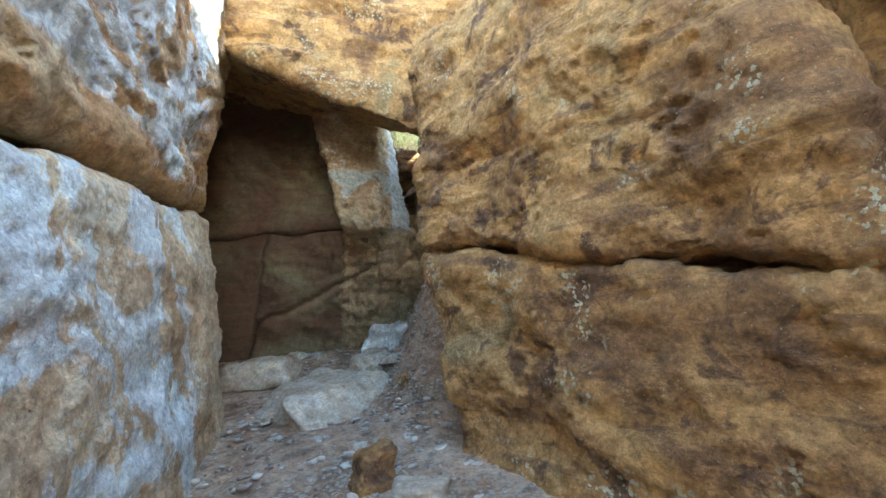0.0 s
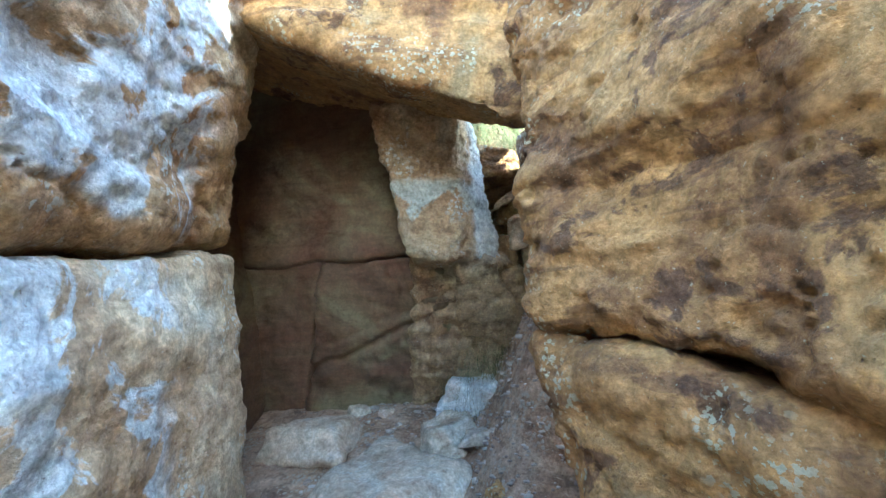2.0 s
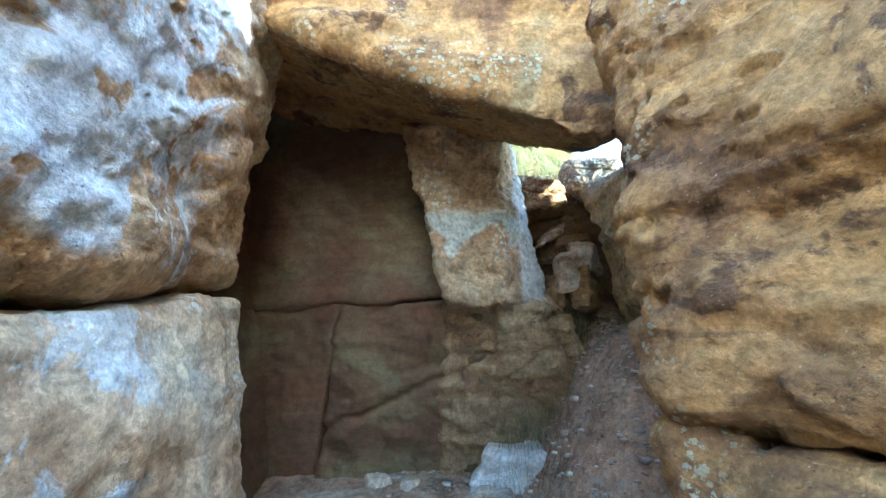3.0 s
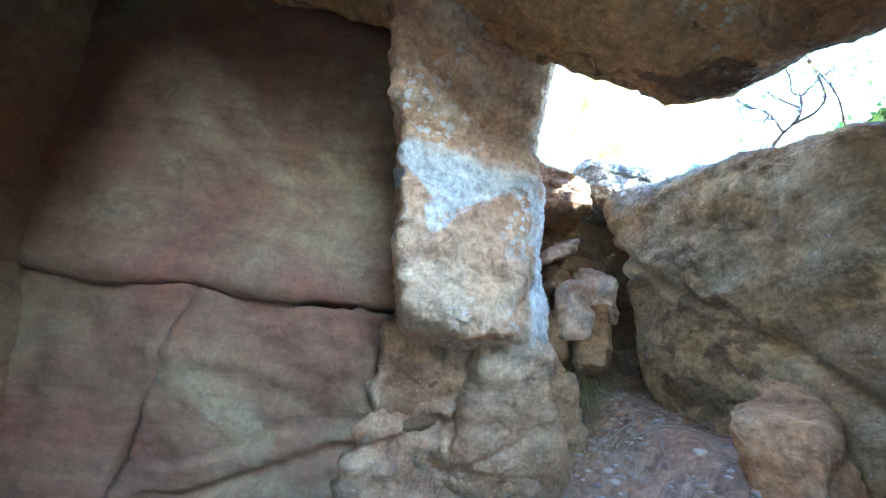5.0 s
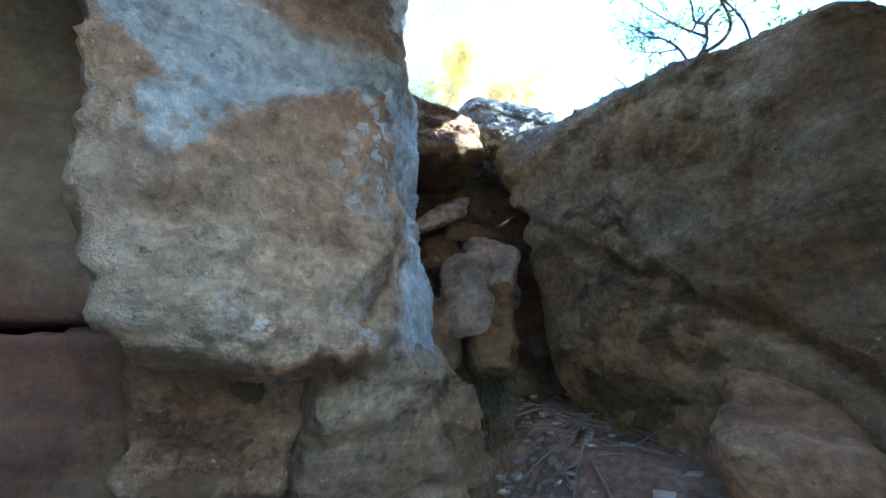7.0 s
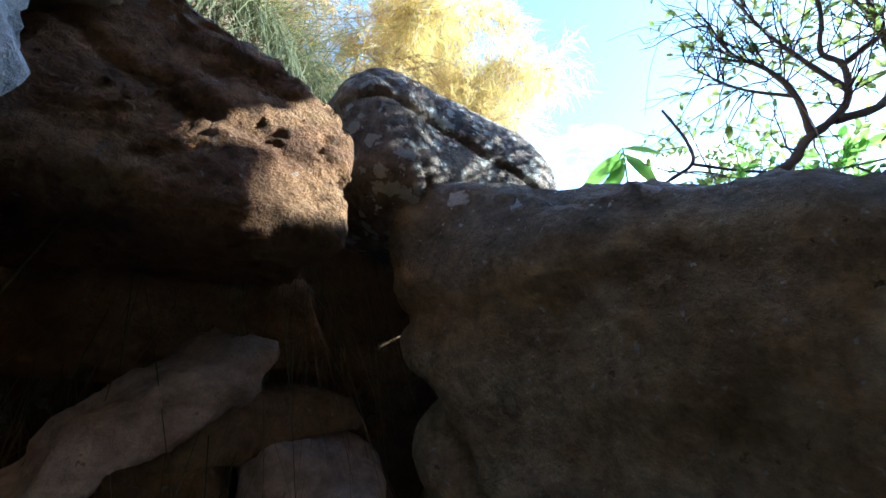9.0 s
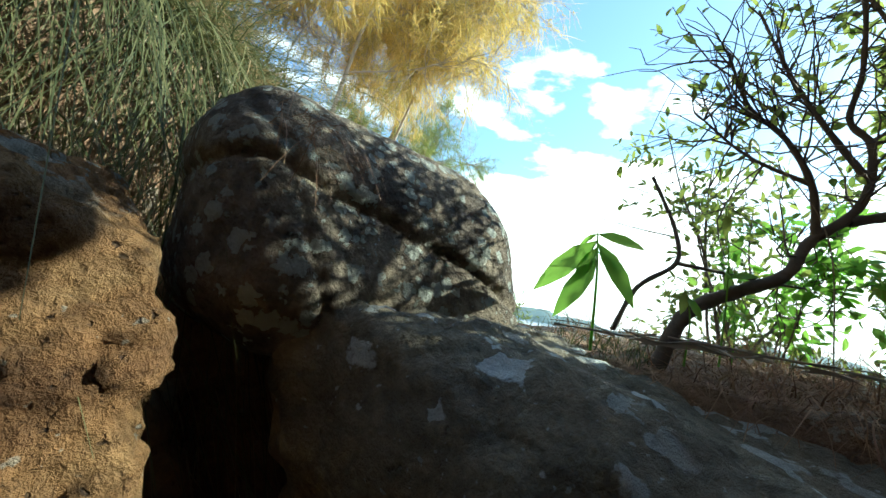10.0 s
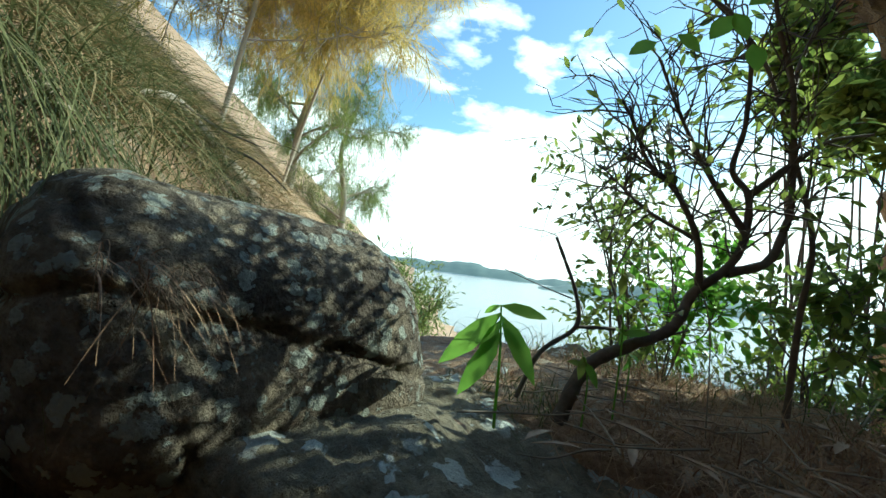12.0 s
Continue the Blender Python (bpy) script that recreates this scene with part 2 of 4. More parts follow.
WHITE = sandstone("bleached_sandstone", [(0.3, (0.58, 0.55, 0.50)), (0.6, (0.68, 0.67, 0.63)), (0.8, (0.56, 0.46, 0.36))], scale=2.0,
                  stain=(0.36, 0.22, 0.13), stain_amount=0.3, relief=0.4)
DIRT = sandstone("sandy_dirt", [(0.3, (0.26, 0.15, 0.09)), (0.5, (0.40, 0.265, 0.17)), (0.7, (0.50, 0.37, 0.26))], scale=3.0,
                 stain=(0.09, 0.065, 0.05), stain_amount=0.5, lichen=(0.42, 0.36, 0.28), lichen_at=0.5, relief=1.0, speck=0.7)
GRAVEL = simple("gravel_stone", (0.20, 0.14, 0.11), (0.58, 0.50, 0.41), 20, 0.85, 0.3)
BARK = simple("grey_bark", (0.055, 0.045, 0.04), (0.16, 0.13, 0.11), 40, 0.85, 0.5)
PALE_BARK = simple("pale_bark", (0.30, 0.26, 0.21), (0.46, 0.41, 0.34), 30, 0.8, 0.3)
TWIG = simple("dead_twig", (0.16, 0.12, 0.085), (0.36, 0.30, 0.23), 40, 0.8, 0.3)
DRY = simple("dry_grass", (0.20, 0.14, 0.07), (0.42, 0.33, 0.18), 20, 0.7, 0, 0.25)
GRASS = simple("green_grass", (0.045, 0.065, 0.022), (0.19, 0.19, 0.08), 15, 0.6, 0, 0.3)
STRAW = simple("red_brown_straw", (0.23, 0.13, 0.085), (0.50, 0.33, 0.20), 20, 0.8, 0, 0.1)
LEAF = simple("shrub_leaf", (0.08, 0.14, 0.03), (0.34, 0.40, 0.09), 12, 0.4, 0, 0.6)
BROAD = simple("broad_green_leaf", (0.14, 0.33, 0.04), (0.30, 0.52, 0.09), 14, 0.4, 0.1, 0.55)
GOLD = simple("golden_needle_foliage", (0.30, 0.27, 0.07), (0.80, 0.60, 0.22), 2.2, 0.6, 0, 0.55)
NEEDLE = simple("green_needle_foliage", (0.12, 0.20, 0.05), (0.36, 0.42, 0.14), 3, 0.6, 0, 0.35)
LITTER = simple("fallen_leaf", (0.26, 0.16, 0.10), (0.50, 0.37, 0.26), 25, 0.7, 0.1, 0.1)


# ---- building helpers ----
def lattice(ix, iy, iz, seed):
    h = (ix * 374761393 + iy * 668265263 + iz * 1440662683 + seed * 974634777) & 0xFFFFFFFF
    h = ((h ^ (h >> 13)) * 1274126177) & 0xFFFFFFFF
    h = ((h ^ (h >> 16)) * 2246822519) & 0xFFFFFFFF
    return ((h ^ (h >> 15)) & 0xFFFFFF) / float(0x7FFFFF) - 1.0


def value_noise(p, seed):
    i = np.floor(p).astype(np.int64)
    f = p - i
    u = f * f * f * (f * (f * 6 - 15) + 10)
    out = 0.0
    for dx in (0, 1):
        for dy in (0, 1):
            for dz in (0, 1):
                w = (u[:, 0] if dx else 1 - u[:, 0]) * (u[:, 1] if dy else 1 - u[:, 1]) * (u[:, 2] if dz else 1 - u[:, 2])
                out = out + w * lattice(i[:, 0] + dx, i[:, 1] + dy, i[:, 2] + dz, seed)
    return out


def fbm(p, size, octaves=4, seed=0, gain=0.5):
    q, a, out = p / size + 17.3, 1.0, 0.0
    for o in range(octaves):
        out = out + a * value_noise(q, seed + o * 7)
        q, a = q * 2.03 + 5.1, a * gain
    return out


def mesh_object(name, verts, faces, mat, parent=None, smooth=True):
    me = bpy.data.meshes.new(name)
    if isinstance(faces, np.ndarray):
        k = faces.shape[1]
        me.vertices.add(len(verts))
        me.vertices.foreach_set("co", np.asarray(verts, dtype=np.float32).ravel())
        me.loops.add(faces.size)
        me.loops.foreach_set("vertex_index", faces.astype(np.int32).ravel())
        me.polygons.add(len(faces))
        me.polygons.foreach_set("loop_start", np.arange(0, faces.size, k, dtype=np.int32))
        me.update(calc_edges=True)
    else:
        me.from_pydata([tuple(v) for v in verts], [], faces)
    me.materials.append(mat)
    if smooth:
        me.polygons.foreach_set("use_smooth", [True] * len(me.polygons))
    me.update()
    ob = new(name, me)
    if parent:
        ob.parent = parent
    return ob


def box_lattice(nx, ny, nz):
    """Vertices of a cube's skin in -1..1 and its outward quads, the vertices shared along the edges."""
    quads = []
    for axis, (n1, n2) in enumerate(((ny, nz), (nz, nx), (nx, ny))):
        a, b = np.meshgrid(np.arange(n1), np.arange(n2), indexing="ij")
        for side in (0, 1):
            q = []
            for da, db in (((0, 0), (1, 0), (1, 1), (0, 1)) if side else ((0, 0), (0, 1), (1, 1), (1, 0))):
                c = [None, None, None]
                c[axis] = np.full(a.shape, side * (nx, ny, nz)[axis])
                c[(axis + 1) % 3], c[(axis + 2) % 3] = a + da, b + db
                q.append((c[0] * (ny + 1) + c[1]) * (nz + 1) + c[2])
            quads.append(np.stack([x.ravel() for x in q], axis=1))
    quads = np.concatenate(quads)
    keys, inv = np.unique(quads, return_inverse=True)
    p = np.stack([keys // ((ny + 1) * (nz + 1)), keys // (nz + 1) % (ny + 1), keys % (nz + 1)], axis=1).astype(float)
    return p / (nx, ny, nz) * 2 - 1, inv.reshape(quads.shape)


def skin_normals(v, f):
    nrm = np.cross(v[f[:, 2]] - v[f[:, 0]], v[f[:, 3]] - v[f[:, 1]])
    out = np.zeros_like(v)
    for k in range(4):
        np.add.at(out, f[:, k], nrm)
    return out / np.maximum(np.linalg.norm(out, axis=1, keepdims=True), 1e-12)


def rock(name, bottom, top, mat, rnd=0.2, cell=0.035, lump=(0.06, 0.7), rough=(0.018, 0.12), bed=(0.0, 0.2), seams=(), seed=1, parent=None, plate=(0.0, 0.5)):
    """A boulder between a bottom and a top quad of corners. rnd: how far its edges are rounded; lump, rough: depth and size of
    broad and fine relief; bed: depth and thickness of bedding ledges; seams: (point, normal, depth, width) of cracks."""
    b, t = np.array(bottom, float), np.array(top, float)
    sx = max(np.linalg.norm(b[1] - b[0]), np.linalg.norm(t[1] - t[0]))
    sy = max(np.linalg.norm(b[3] - b[0]), np.linalg.norm(t[3] - t[0]))
    sz = np.linalg.norm(t.mean(0) - b.mean(0))
    p, f = box_lattice(*(max(4, min(150, int(s / cell))) for s in (sx, sy, sz)))
    size = np.array([sx, sy, sz]) / 2
    r = np.minimum(rnd * size.min() * 2 / size, 0.95)
    inner = np.clip(p, -(1 - r), 1 - r)
    d = (p - inner) / r
    p = inner + d / np.maximum(np.linalg.norm(d, axis=1, keepdims=True), 1e-9) * r
    u, w, h = ((p + 1) / 2).T[:, :, None]
    low = (b[0] * (1 - u) + b[1] * u) * (1 - w) + (b[3] * (1 - u) + b[2] * u) * w
    high = (t[0] * (1 - u) + t[1] * u) * (1 - w) + (t[3] * (1 - u) + t[2] * u) * w
    v = low * (1 - h) + high * h
    nrm = skin_normals(v, f)
    move = lump[0] * fbm(v, lump[1], 3, seed) + rough[0] * fbm(v, rough[1], 4, seed + 50, 0.6)
    if bed[0]:
        q = v.copy()
        q[:, 2] += 0.12 * q[:, 0] + 0.05 * fbm(v, 0.5, 2, seed + 3)
        q = q * (0.35 * bed[1] / 0.6, 0.35 * bed[1] / 0.6, 1.0)
        lay = fbm(q, bed[1], 2, seed + 90)
        move = move + bed[0] * np.tanh(3 * lay)
    if plate[0]:
        pl = fbm(v * (1.0, 1.0, 1.5), plate[1], 5, seed + 70, 0.55)
        move = move + plate[0] * (smooth(-0.07, 0.0, pl) + 0.7 * smooth(0.36, 0.42, pl) + 0.7 * smooth(-0.5, -0.45, pl))
    for point, way, depth, width in seams:
        way = np.array(way, float) / np.linalg.norm(way)
        dist = (v - np.array(point)) @ way + 0.035 * fbm(v, 0.3, 3, seed + 31)
        move = move - depth * np.exp(-((dist / width) ** 2))
    v = v + nrm * move[:, None]
    return mesh_object(name, v, f, mat, parent)


def quad(x0, x1, y0, y1, z, turn=0.0, tilt=(0.0, 0.0), jitter=0.0, rng=random):
    c, s = math.cos(turn), math.sin(turn)
    mx, my = (x0 + x1) / 2, (y0 + y1) / 2
    out = []
    for x, y in ((x0, y0), (x1, y0), (x1, y1), (x0, y1)):
        x, y = x - mx + rng.uniform(-jitter, jitter), y - my + rng.uniform(-jitter, jitter)
        out.append((mx + c * x - s * y, my + s * x + c * y, z + tilt[0] * x + tilt[1] * y + rng.uniform(-jitter, jitter) * 0.5))
    return out


def stone(name, at, size, mat, turn=0.0, tilt=(0.0, 0.0), seed=1, taper=0.80, cell=None, rnd=0.15):
    """A loose, angular stone; at: the middle of its underside."""
    rng = random.Random(seed)
    x, y, z = at
    a, b, c = size
    j = min(a, b) * 0.22
    low = quad(x - a / 2, x + a / 2, y - b / 2, y + b / 2, z, turn, tilt, j, rng)
    high = quad(x - a / 2 * taper, x + a / 2 * taper, y - b / 2 * taper, y + b / 2 * taper, z + c, turn, tilt, j, rng)
    s = min(size)
    return rock(name, low, high, mat, rnd, cell or max(size) / 22, (s * 0.09, s * 1.3), (s * 0.03, s * 0.3), (s * 0.03, s * 0.3), seed=seed, plate=(s * 0.06, s * 0.9))


def smooth(a, b, x):
    t = np.clip((np.asarray(x, float) - a) / (b - a), 0, 1)
    return t * t * (3 - 2 * t)


def height(x, y):
    """The lie of the land: the passage floor, the bank of rubble up to the hole, the ledge outside, the fall to the lake."""
    x, y = np.asarray(x, float), np.asarray(y, float)
    h = np.interp(y, [-30, -6, 0, 2.7, 4.9, 6.6, 7.2], [-4.0, -0.5, 0.15, 0.43, 0.66, 1.12, 1.3])
    h = h + 1.62 * smooth(-0.75, 0.4, x) * smooth(3.9, 5.1, y)
    flat = 4.0 + 0.05 * smooth(0.8, 1.5, x) - 0.02 * (x - 1) - 0.6 * np.clip(5.10 - y, 0, 1.3) * smooth(3.2, 2.2, x)
    lie = y - 6.3 - 1.0 * (x - 0.3)
    plane = 4.0 + 0.62 * np.clip(lie, -60, 22) + 0.6 * np.clip(lie, 0, 0.5)
    far = np.hypot(x - 0.4, (y - 5.2) * 0.9)
    upper = np.where(plane > flat, plane, flat + (plane - flat) * smooth(1.5, 3.0, far))
    m = smooth(0.74, 1.02, x) * smooth(3.9, 4.5, y)
    m = np.maximum(m, smooth(6.35, 6.75, y + 0 * x) * smooth(-0.9, -0.3, x))
    m = np.maximum(m, smooth(7.2, 7.9, y))
    m = np.maximum(m, smooth(1.9, 3.0, x - np.clip(1.5 - y, 0, 3)))
    h = h * (1 - m) + upper * m
    return np.maximum(h, -29.0)


def axis(near0, near1, step, far):
    a = list(np.arange(near0, near1, step))
    s, v = step, near1
    while v < far:
        a.append(v)
        s *= 1.18
        v += s
    a.append(far)
    s, v = step * 1.18, near0 - step
    while v > -far:
        a.insert(0, v)
        s *= 1.18
        v -= s
    a.insert(0, -far)
    return np.array(a)


def land():
    xs, ys = axis(-3.2, 3.4, 0.045, 3500), axis(-0.5, 8.6, 0.045, 3500)
    gx, gy = np.meshgrid(xs, ys, indexing="ij")
    v = np.stack([gx.ravel(), gy.ravel(), height(gx, gy).ravel()], axis=1)
    near = np.exp(-np.hypot(v[:, 0], v[:, 1] - 4) / 8)
    q = v * (1, 1, 0)
    v[:, 2] += near * (0.035 * fbm(q, 0.5, 3, 4) + 0.016 * fbm(q, 0.08, 3, 9))
    ny = len(ys)
    i, j = np.meshgrid(np.arange(len(xs) - 1), np.arange(ny - 1), indexing="ij")
    k = (i * ny + j).ravel()
    f = np.stack([k, k + ny, k + ny + 1, k + 1], axis=1)
    return tagged(mesh_object("ground", v, f, DIRT), "dry sandy dirt floor littered with grit, rising through the passage", "ground", kind="structure")


def ground_z(x, y):
    return float(height(x, y))


land()

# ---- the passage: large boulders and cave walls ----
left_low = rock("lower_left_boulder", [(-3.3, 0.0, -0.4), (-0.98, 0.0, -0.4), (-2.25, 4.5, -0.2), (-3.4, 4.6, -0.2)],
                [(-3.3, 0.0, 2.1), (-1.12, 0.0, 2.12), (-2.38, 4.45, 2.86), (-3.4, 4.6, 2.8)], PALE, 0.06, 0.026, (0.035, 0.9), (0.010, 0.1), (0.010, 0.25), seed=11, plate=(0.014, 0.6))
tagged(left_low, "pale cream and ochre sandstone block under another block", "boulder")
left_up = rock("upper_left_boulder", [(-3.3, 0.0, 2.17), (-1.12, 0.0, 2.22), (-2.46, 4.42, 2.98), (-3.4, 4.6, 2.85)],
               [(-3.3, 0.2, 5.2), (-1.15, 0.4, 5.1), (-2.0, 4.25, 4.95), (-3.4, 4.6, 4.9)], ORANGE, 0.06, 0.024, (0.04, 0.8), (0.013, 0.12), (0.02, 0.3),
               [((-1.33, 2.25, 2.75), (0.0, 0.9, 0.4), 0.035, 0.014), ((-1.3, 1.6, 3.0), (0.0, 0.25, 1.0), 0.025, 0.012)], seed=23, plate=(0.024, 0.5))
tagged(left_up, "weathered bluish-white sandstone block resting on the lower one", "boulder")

right_low = rock("lower_right_boulder", [(0.15, 3.2, 0.1), (2.3, 0.4, -0.2), (3.4, 1.5, -0.2), (0.6, 4.0, 0.3)],
                 [(-0.06, 3.5, 2.10), (2.1, 0.6, 1.42), (3.3, 1.5, 1.5), (0.5, 4.0, 2.1)], OCHRE, 0.09, 0.026, (0.05, 0.8), (0.014, 0.12), (0.012, 0.3), seed=37, plate=(0.034, 0.6))
tagged(right_low, "ochre-brown sandstone block with pale lichen blotches", "boulder")
right_up = rock("upper_right_boulder", [(-0.10, 3.45, 2.22), (1.74, 1.10, 1.55), (3.0, 1.9, 1.45), (0.5, 4.05, 2.0)],
                [(0.02, 3.65, 4.25), (1.22, 1.85, 4.5), (2.6, 2.4, 4.7), (0.7, 4.15, 4.3)], OCHRE, 0.13, 0.026, (0.07, 0.8), (0.016, 0.12), (0.02, 0.35),
                [((0.55, 2.7, 2.72), (0.35, 0.1, 0.85), 0.026, 0.018), ((0.9, 2.2, 3.3), (0.1, -0.1, 1.0), 0.012, 0.015)], seed=41, plate=(0.04, 0.6))
tagged(right_up, "huge ochre sandstone boulder with lichen, resting on a lower block", "boulder")
# Its top is extended out of view to keep sun off the left blocks.
right_side = rock("side_boulder", [(1.93, 0.9, 1.5), (3.3, 0.1, 1.0), (4.6, 0.9, 1.0), (3.1, 1.8, 1.5)],
                  [(1.42, 1.70, 4.8), (3.1, 0.2, 7.2), (4.5, 0.9, 7.4), (2.8, 2.3, 7.0)], OCHRE, 0.12, 0.05, seed=47)
tagged(right_side, "ochre sandstone boulder leaning against its neighbour", "boulder")

cap = rock("roof_boulder", [(-3.2, 3.5, 5.04), (0.08, 4.05, 3.52), (0.15, 4.85, 3.90), (-3.2, 5.7, 5.06)],
           [(-3.3, 3.4, 5.85), (1.75, 4.2, 5.2), (1.75, 5.25, 5.25), (-3.2, 6.1, 5.85)], OCHRE, 0.09, 0.03, (0.045, 0.9), (0.010, 0.12), (0.022, 0.2), seed=53, plate=(0.022, 0.6))
tagged(cap, "tilted sandstone slab roofing the passage between boulders", "boulder")

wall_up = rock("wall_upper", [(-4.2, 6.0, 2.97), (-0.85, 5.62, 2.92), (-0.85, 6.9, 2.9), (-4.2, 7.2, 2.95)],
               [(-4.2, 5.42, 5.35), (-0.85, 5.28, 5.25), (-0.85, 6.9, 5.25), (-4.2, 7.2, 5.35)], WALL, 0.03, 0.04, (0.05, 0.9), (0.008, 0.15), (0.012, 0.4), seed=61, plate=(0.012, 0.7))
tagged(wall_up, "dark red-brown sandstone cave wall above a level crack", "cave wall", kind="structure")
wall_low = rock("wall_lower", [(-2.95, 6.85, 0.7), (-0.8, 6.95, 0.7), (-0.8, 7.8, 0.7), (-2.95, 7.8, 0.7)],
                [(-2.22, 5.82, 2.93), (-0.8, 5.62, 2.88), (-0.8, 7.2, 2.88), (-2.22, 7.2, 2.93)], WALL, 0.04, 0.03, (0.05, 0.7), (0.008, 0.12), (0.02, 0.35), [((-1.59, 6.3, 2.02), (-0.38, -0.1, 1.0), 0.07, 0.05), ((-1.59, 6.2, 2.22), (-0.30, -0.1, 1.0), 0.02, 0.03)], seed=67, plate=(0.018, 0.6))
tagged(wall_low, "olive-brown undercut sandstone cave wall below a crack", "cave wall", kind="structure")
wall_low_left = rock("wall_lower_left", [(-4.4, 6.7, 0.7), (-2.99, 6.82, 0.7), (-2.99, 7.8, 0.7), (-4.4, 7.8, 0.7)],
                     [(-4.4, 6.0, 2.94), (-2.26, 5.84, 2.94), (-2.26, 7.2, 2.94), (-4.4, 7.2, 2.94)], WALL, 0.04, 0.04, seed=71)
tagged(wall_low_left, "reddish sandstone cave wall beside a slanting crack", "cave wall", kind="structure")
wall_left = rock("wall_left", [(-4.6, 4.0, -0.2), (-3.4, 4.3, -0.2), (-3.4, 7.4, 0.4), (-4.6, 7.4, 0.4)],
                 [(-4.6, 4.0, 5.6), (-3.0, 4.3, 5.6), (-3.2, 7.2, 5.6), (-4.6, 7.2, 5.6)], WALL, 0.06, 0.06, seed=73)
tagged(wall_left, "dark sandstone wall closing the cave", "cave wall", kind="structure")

pillar = rock("rock_pillar", [(-1.03, 5.12, 2.79), (-0.58, 5.24, 2.80), (-0.16, 5.88, 2.75), (-1.06, 6.1, 2.78)],
              [(-1.30, 4.80, 4.25), (-0.48, 5.02, 4.3), (-0.36, 5.86, 4.3), (-1.2, 5.8, 4.25)], PILLAR, 0.06, 0.014, (0.016, 0.4), (0.009, 0.07), (0.006, 0.15),
              [((-0.9, 5.0, 3.60), (0.05, 0.0, 1.0), 0.012, 0.008), ((-0.9, 5.0, 3.16), (0.1, 0.0, 1.0), 0.006, 0.006)], seed=79, plate=(0.016, 0.22))
tagged(pillar, "tan sandstone pillar with a rough pale band", "rock pillar")
toe = rock("pillar_foot", [(-1.45, 6.72, 1.0), (0.16, 6.25, 1.75), (0.3, 6.8, 1.8), (-1.3, 7.2, 1.0)],
           [(-1.12, 5.60, 2.86), (-0.33, 5.64, 2.80), (-0.08, 6.1, 2.85), (-0.95, 6.2, 2.86)], FOOT, 0.16, 0.022, (0.045, 0.5), (0.012, 0.09), (0.03, 0.22),
           [((-0.8, 5.95, 2.30), (-0.38, -0.1, 1.0), 0.06, 0.04), ((-0.6, 5.8, 2.5), (-0.30, -0.1, 1.0), 0.03, 0.025)], seed=83, plate=(0.02, 0.4))
tagged(toe, "bulging sandstone foot under the pillar", "boulder")

tagged(rock("foot_ridge", [(-0.70, 5.98, 2.0), (0.05, 5.95, 2.0), (0.1, 6.4, 2.0), (-0.78, 6.4, 2.0)],
            [(-0.62, 5.42, 2.88), (-0.30, 5.56, 2.86), (-0.22, 6.0, 2.86), (-0.62, 6.0, 2.86)], FOOT, 0.22, 0.018, (0.035, 0.35), (0.010, 0.08), (0.018, 0.2),
            [((-0.2, 5.8, 2.4), (-0.6, 0.0, 1.0), 0.03, 0.025)], seed=85, plate=(0.014, 0.3)),
       "tan sandstone ridge flaring out below the pillar", "boulder")
tagged(rock("foot_lobe", [(-0.34, 6.0, 1.9), (0.16, 6.05, 1.95), (0.25, 6.5, 1.95), (-0.3, 6.5, 1.8)],
            [(-0.36, 5.70, 2.74), (0.07, 5.92, 2.70), (0.10, 6.35, 2.75), (-0.3, 6.3, 2.78)], FOOT, 0.30, 0.018, (0.03, 0.3), (0.014, 0.07), (0.02, 0.14), seed=86, plate=(0.022, 0.2)),
       "rounded sandstone lobe with a weathered grey top", "boulder")

back = rock("wall_back", [(-0.6, 6.72, 1.5), (1.3, 6.72, 1.8), (1.3, 7.6, 1.8), (-0.6, 7.6, 1.5)],
            [(-0.6, 6.66, 4.02), (1.2, 6.66, 4.0), (1.2, 7.6, 4.0), (-0.6, 7.6, 4.02)], BROWN, 0.08, 0.05, seed=89)
tagged(back, "dark brown sandstone face behind stacked stones", "cave wall", kind="structure")
bank = rock("ledge_boulder", [(0.85, 4.3, 1.6), (2.4, 4.1, 1.6), (2.4, 6.0, 1.6), (0.75, 6.0, 1.8)],
            [(0.66, 4.60, 3.73), (2.4, 4.4, 3.66), (2.4, 6.2, 4.04), (0.30, 6.12, 4.09)], LEDGE, 0.085, 0.018, (0.035, 0.6), (0.010, 0.1), (0.014, 0.25),
            [((0.54, 5.55, 3.2), (0.1, -0.75, 1.0), 0.06, 0.035), ((0.6, 5.3, 2.95), (0.1, -0.6, 1.0), 0.02, 0.02)], seed=97, plate=(0.014, 0.35))
tagged(bank, "big rounded brown sandstone boulder forming the ledge outside", "boulder")

# Only its edge shows; the unseen bulk is raised to block sun.
outcrop = rock("outcrop", [(2.0, 1.3, 1.0), (3.6, 1.0, 1.0), (3.6, 4.0, 2.5), (2.35, 4.72, 3.2)],
               [(1.9, 1.6, 9.0), (3.2, 1.0, 9.2), (3.2, 3.55, 7.6), (2.45, 4.20, 6.6)], OCHRE, 0.06, 0.06, (0.10, 0.8), (0.03, 0.2), (0.06, 0.5), seed=111)
tagged(outcrop, "layered brown sandstone outcrop beside the ledge", "rock outcrop")

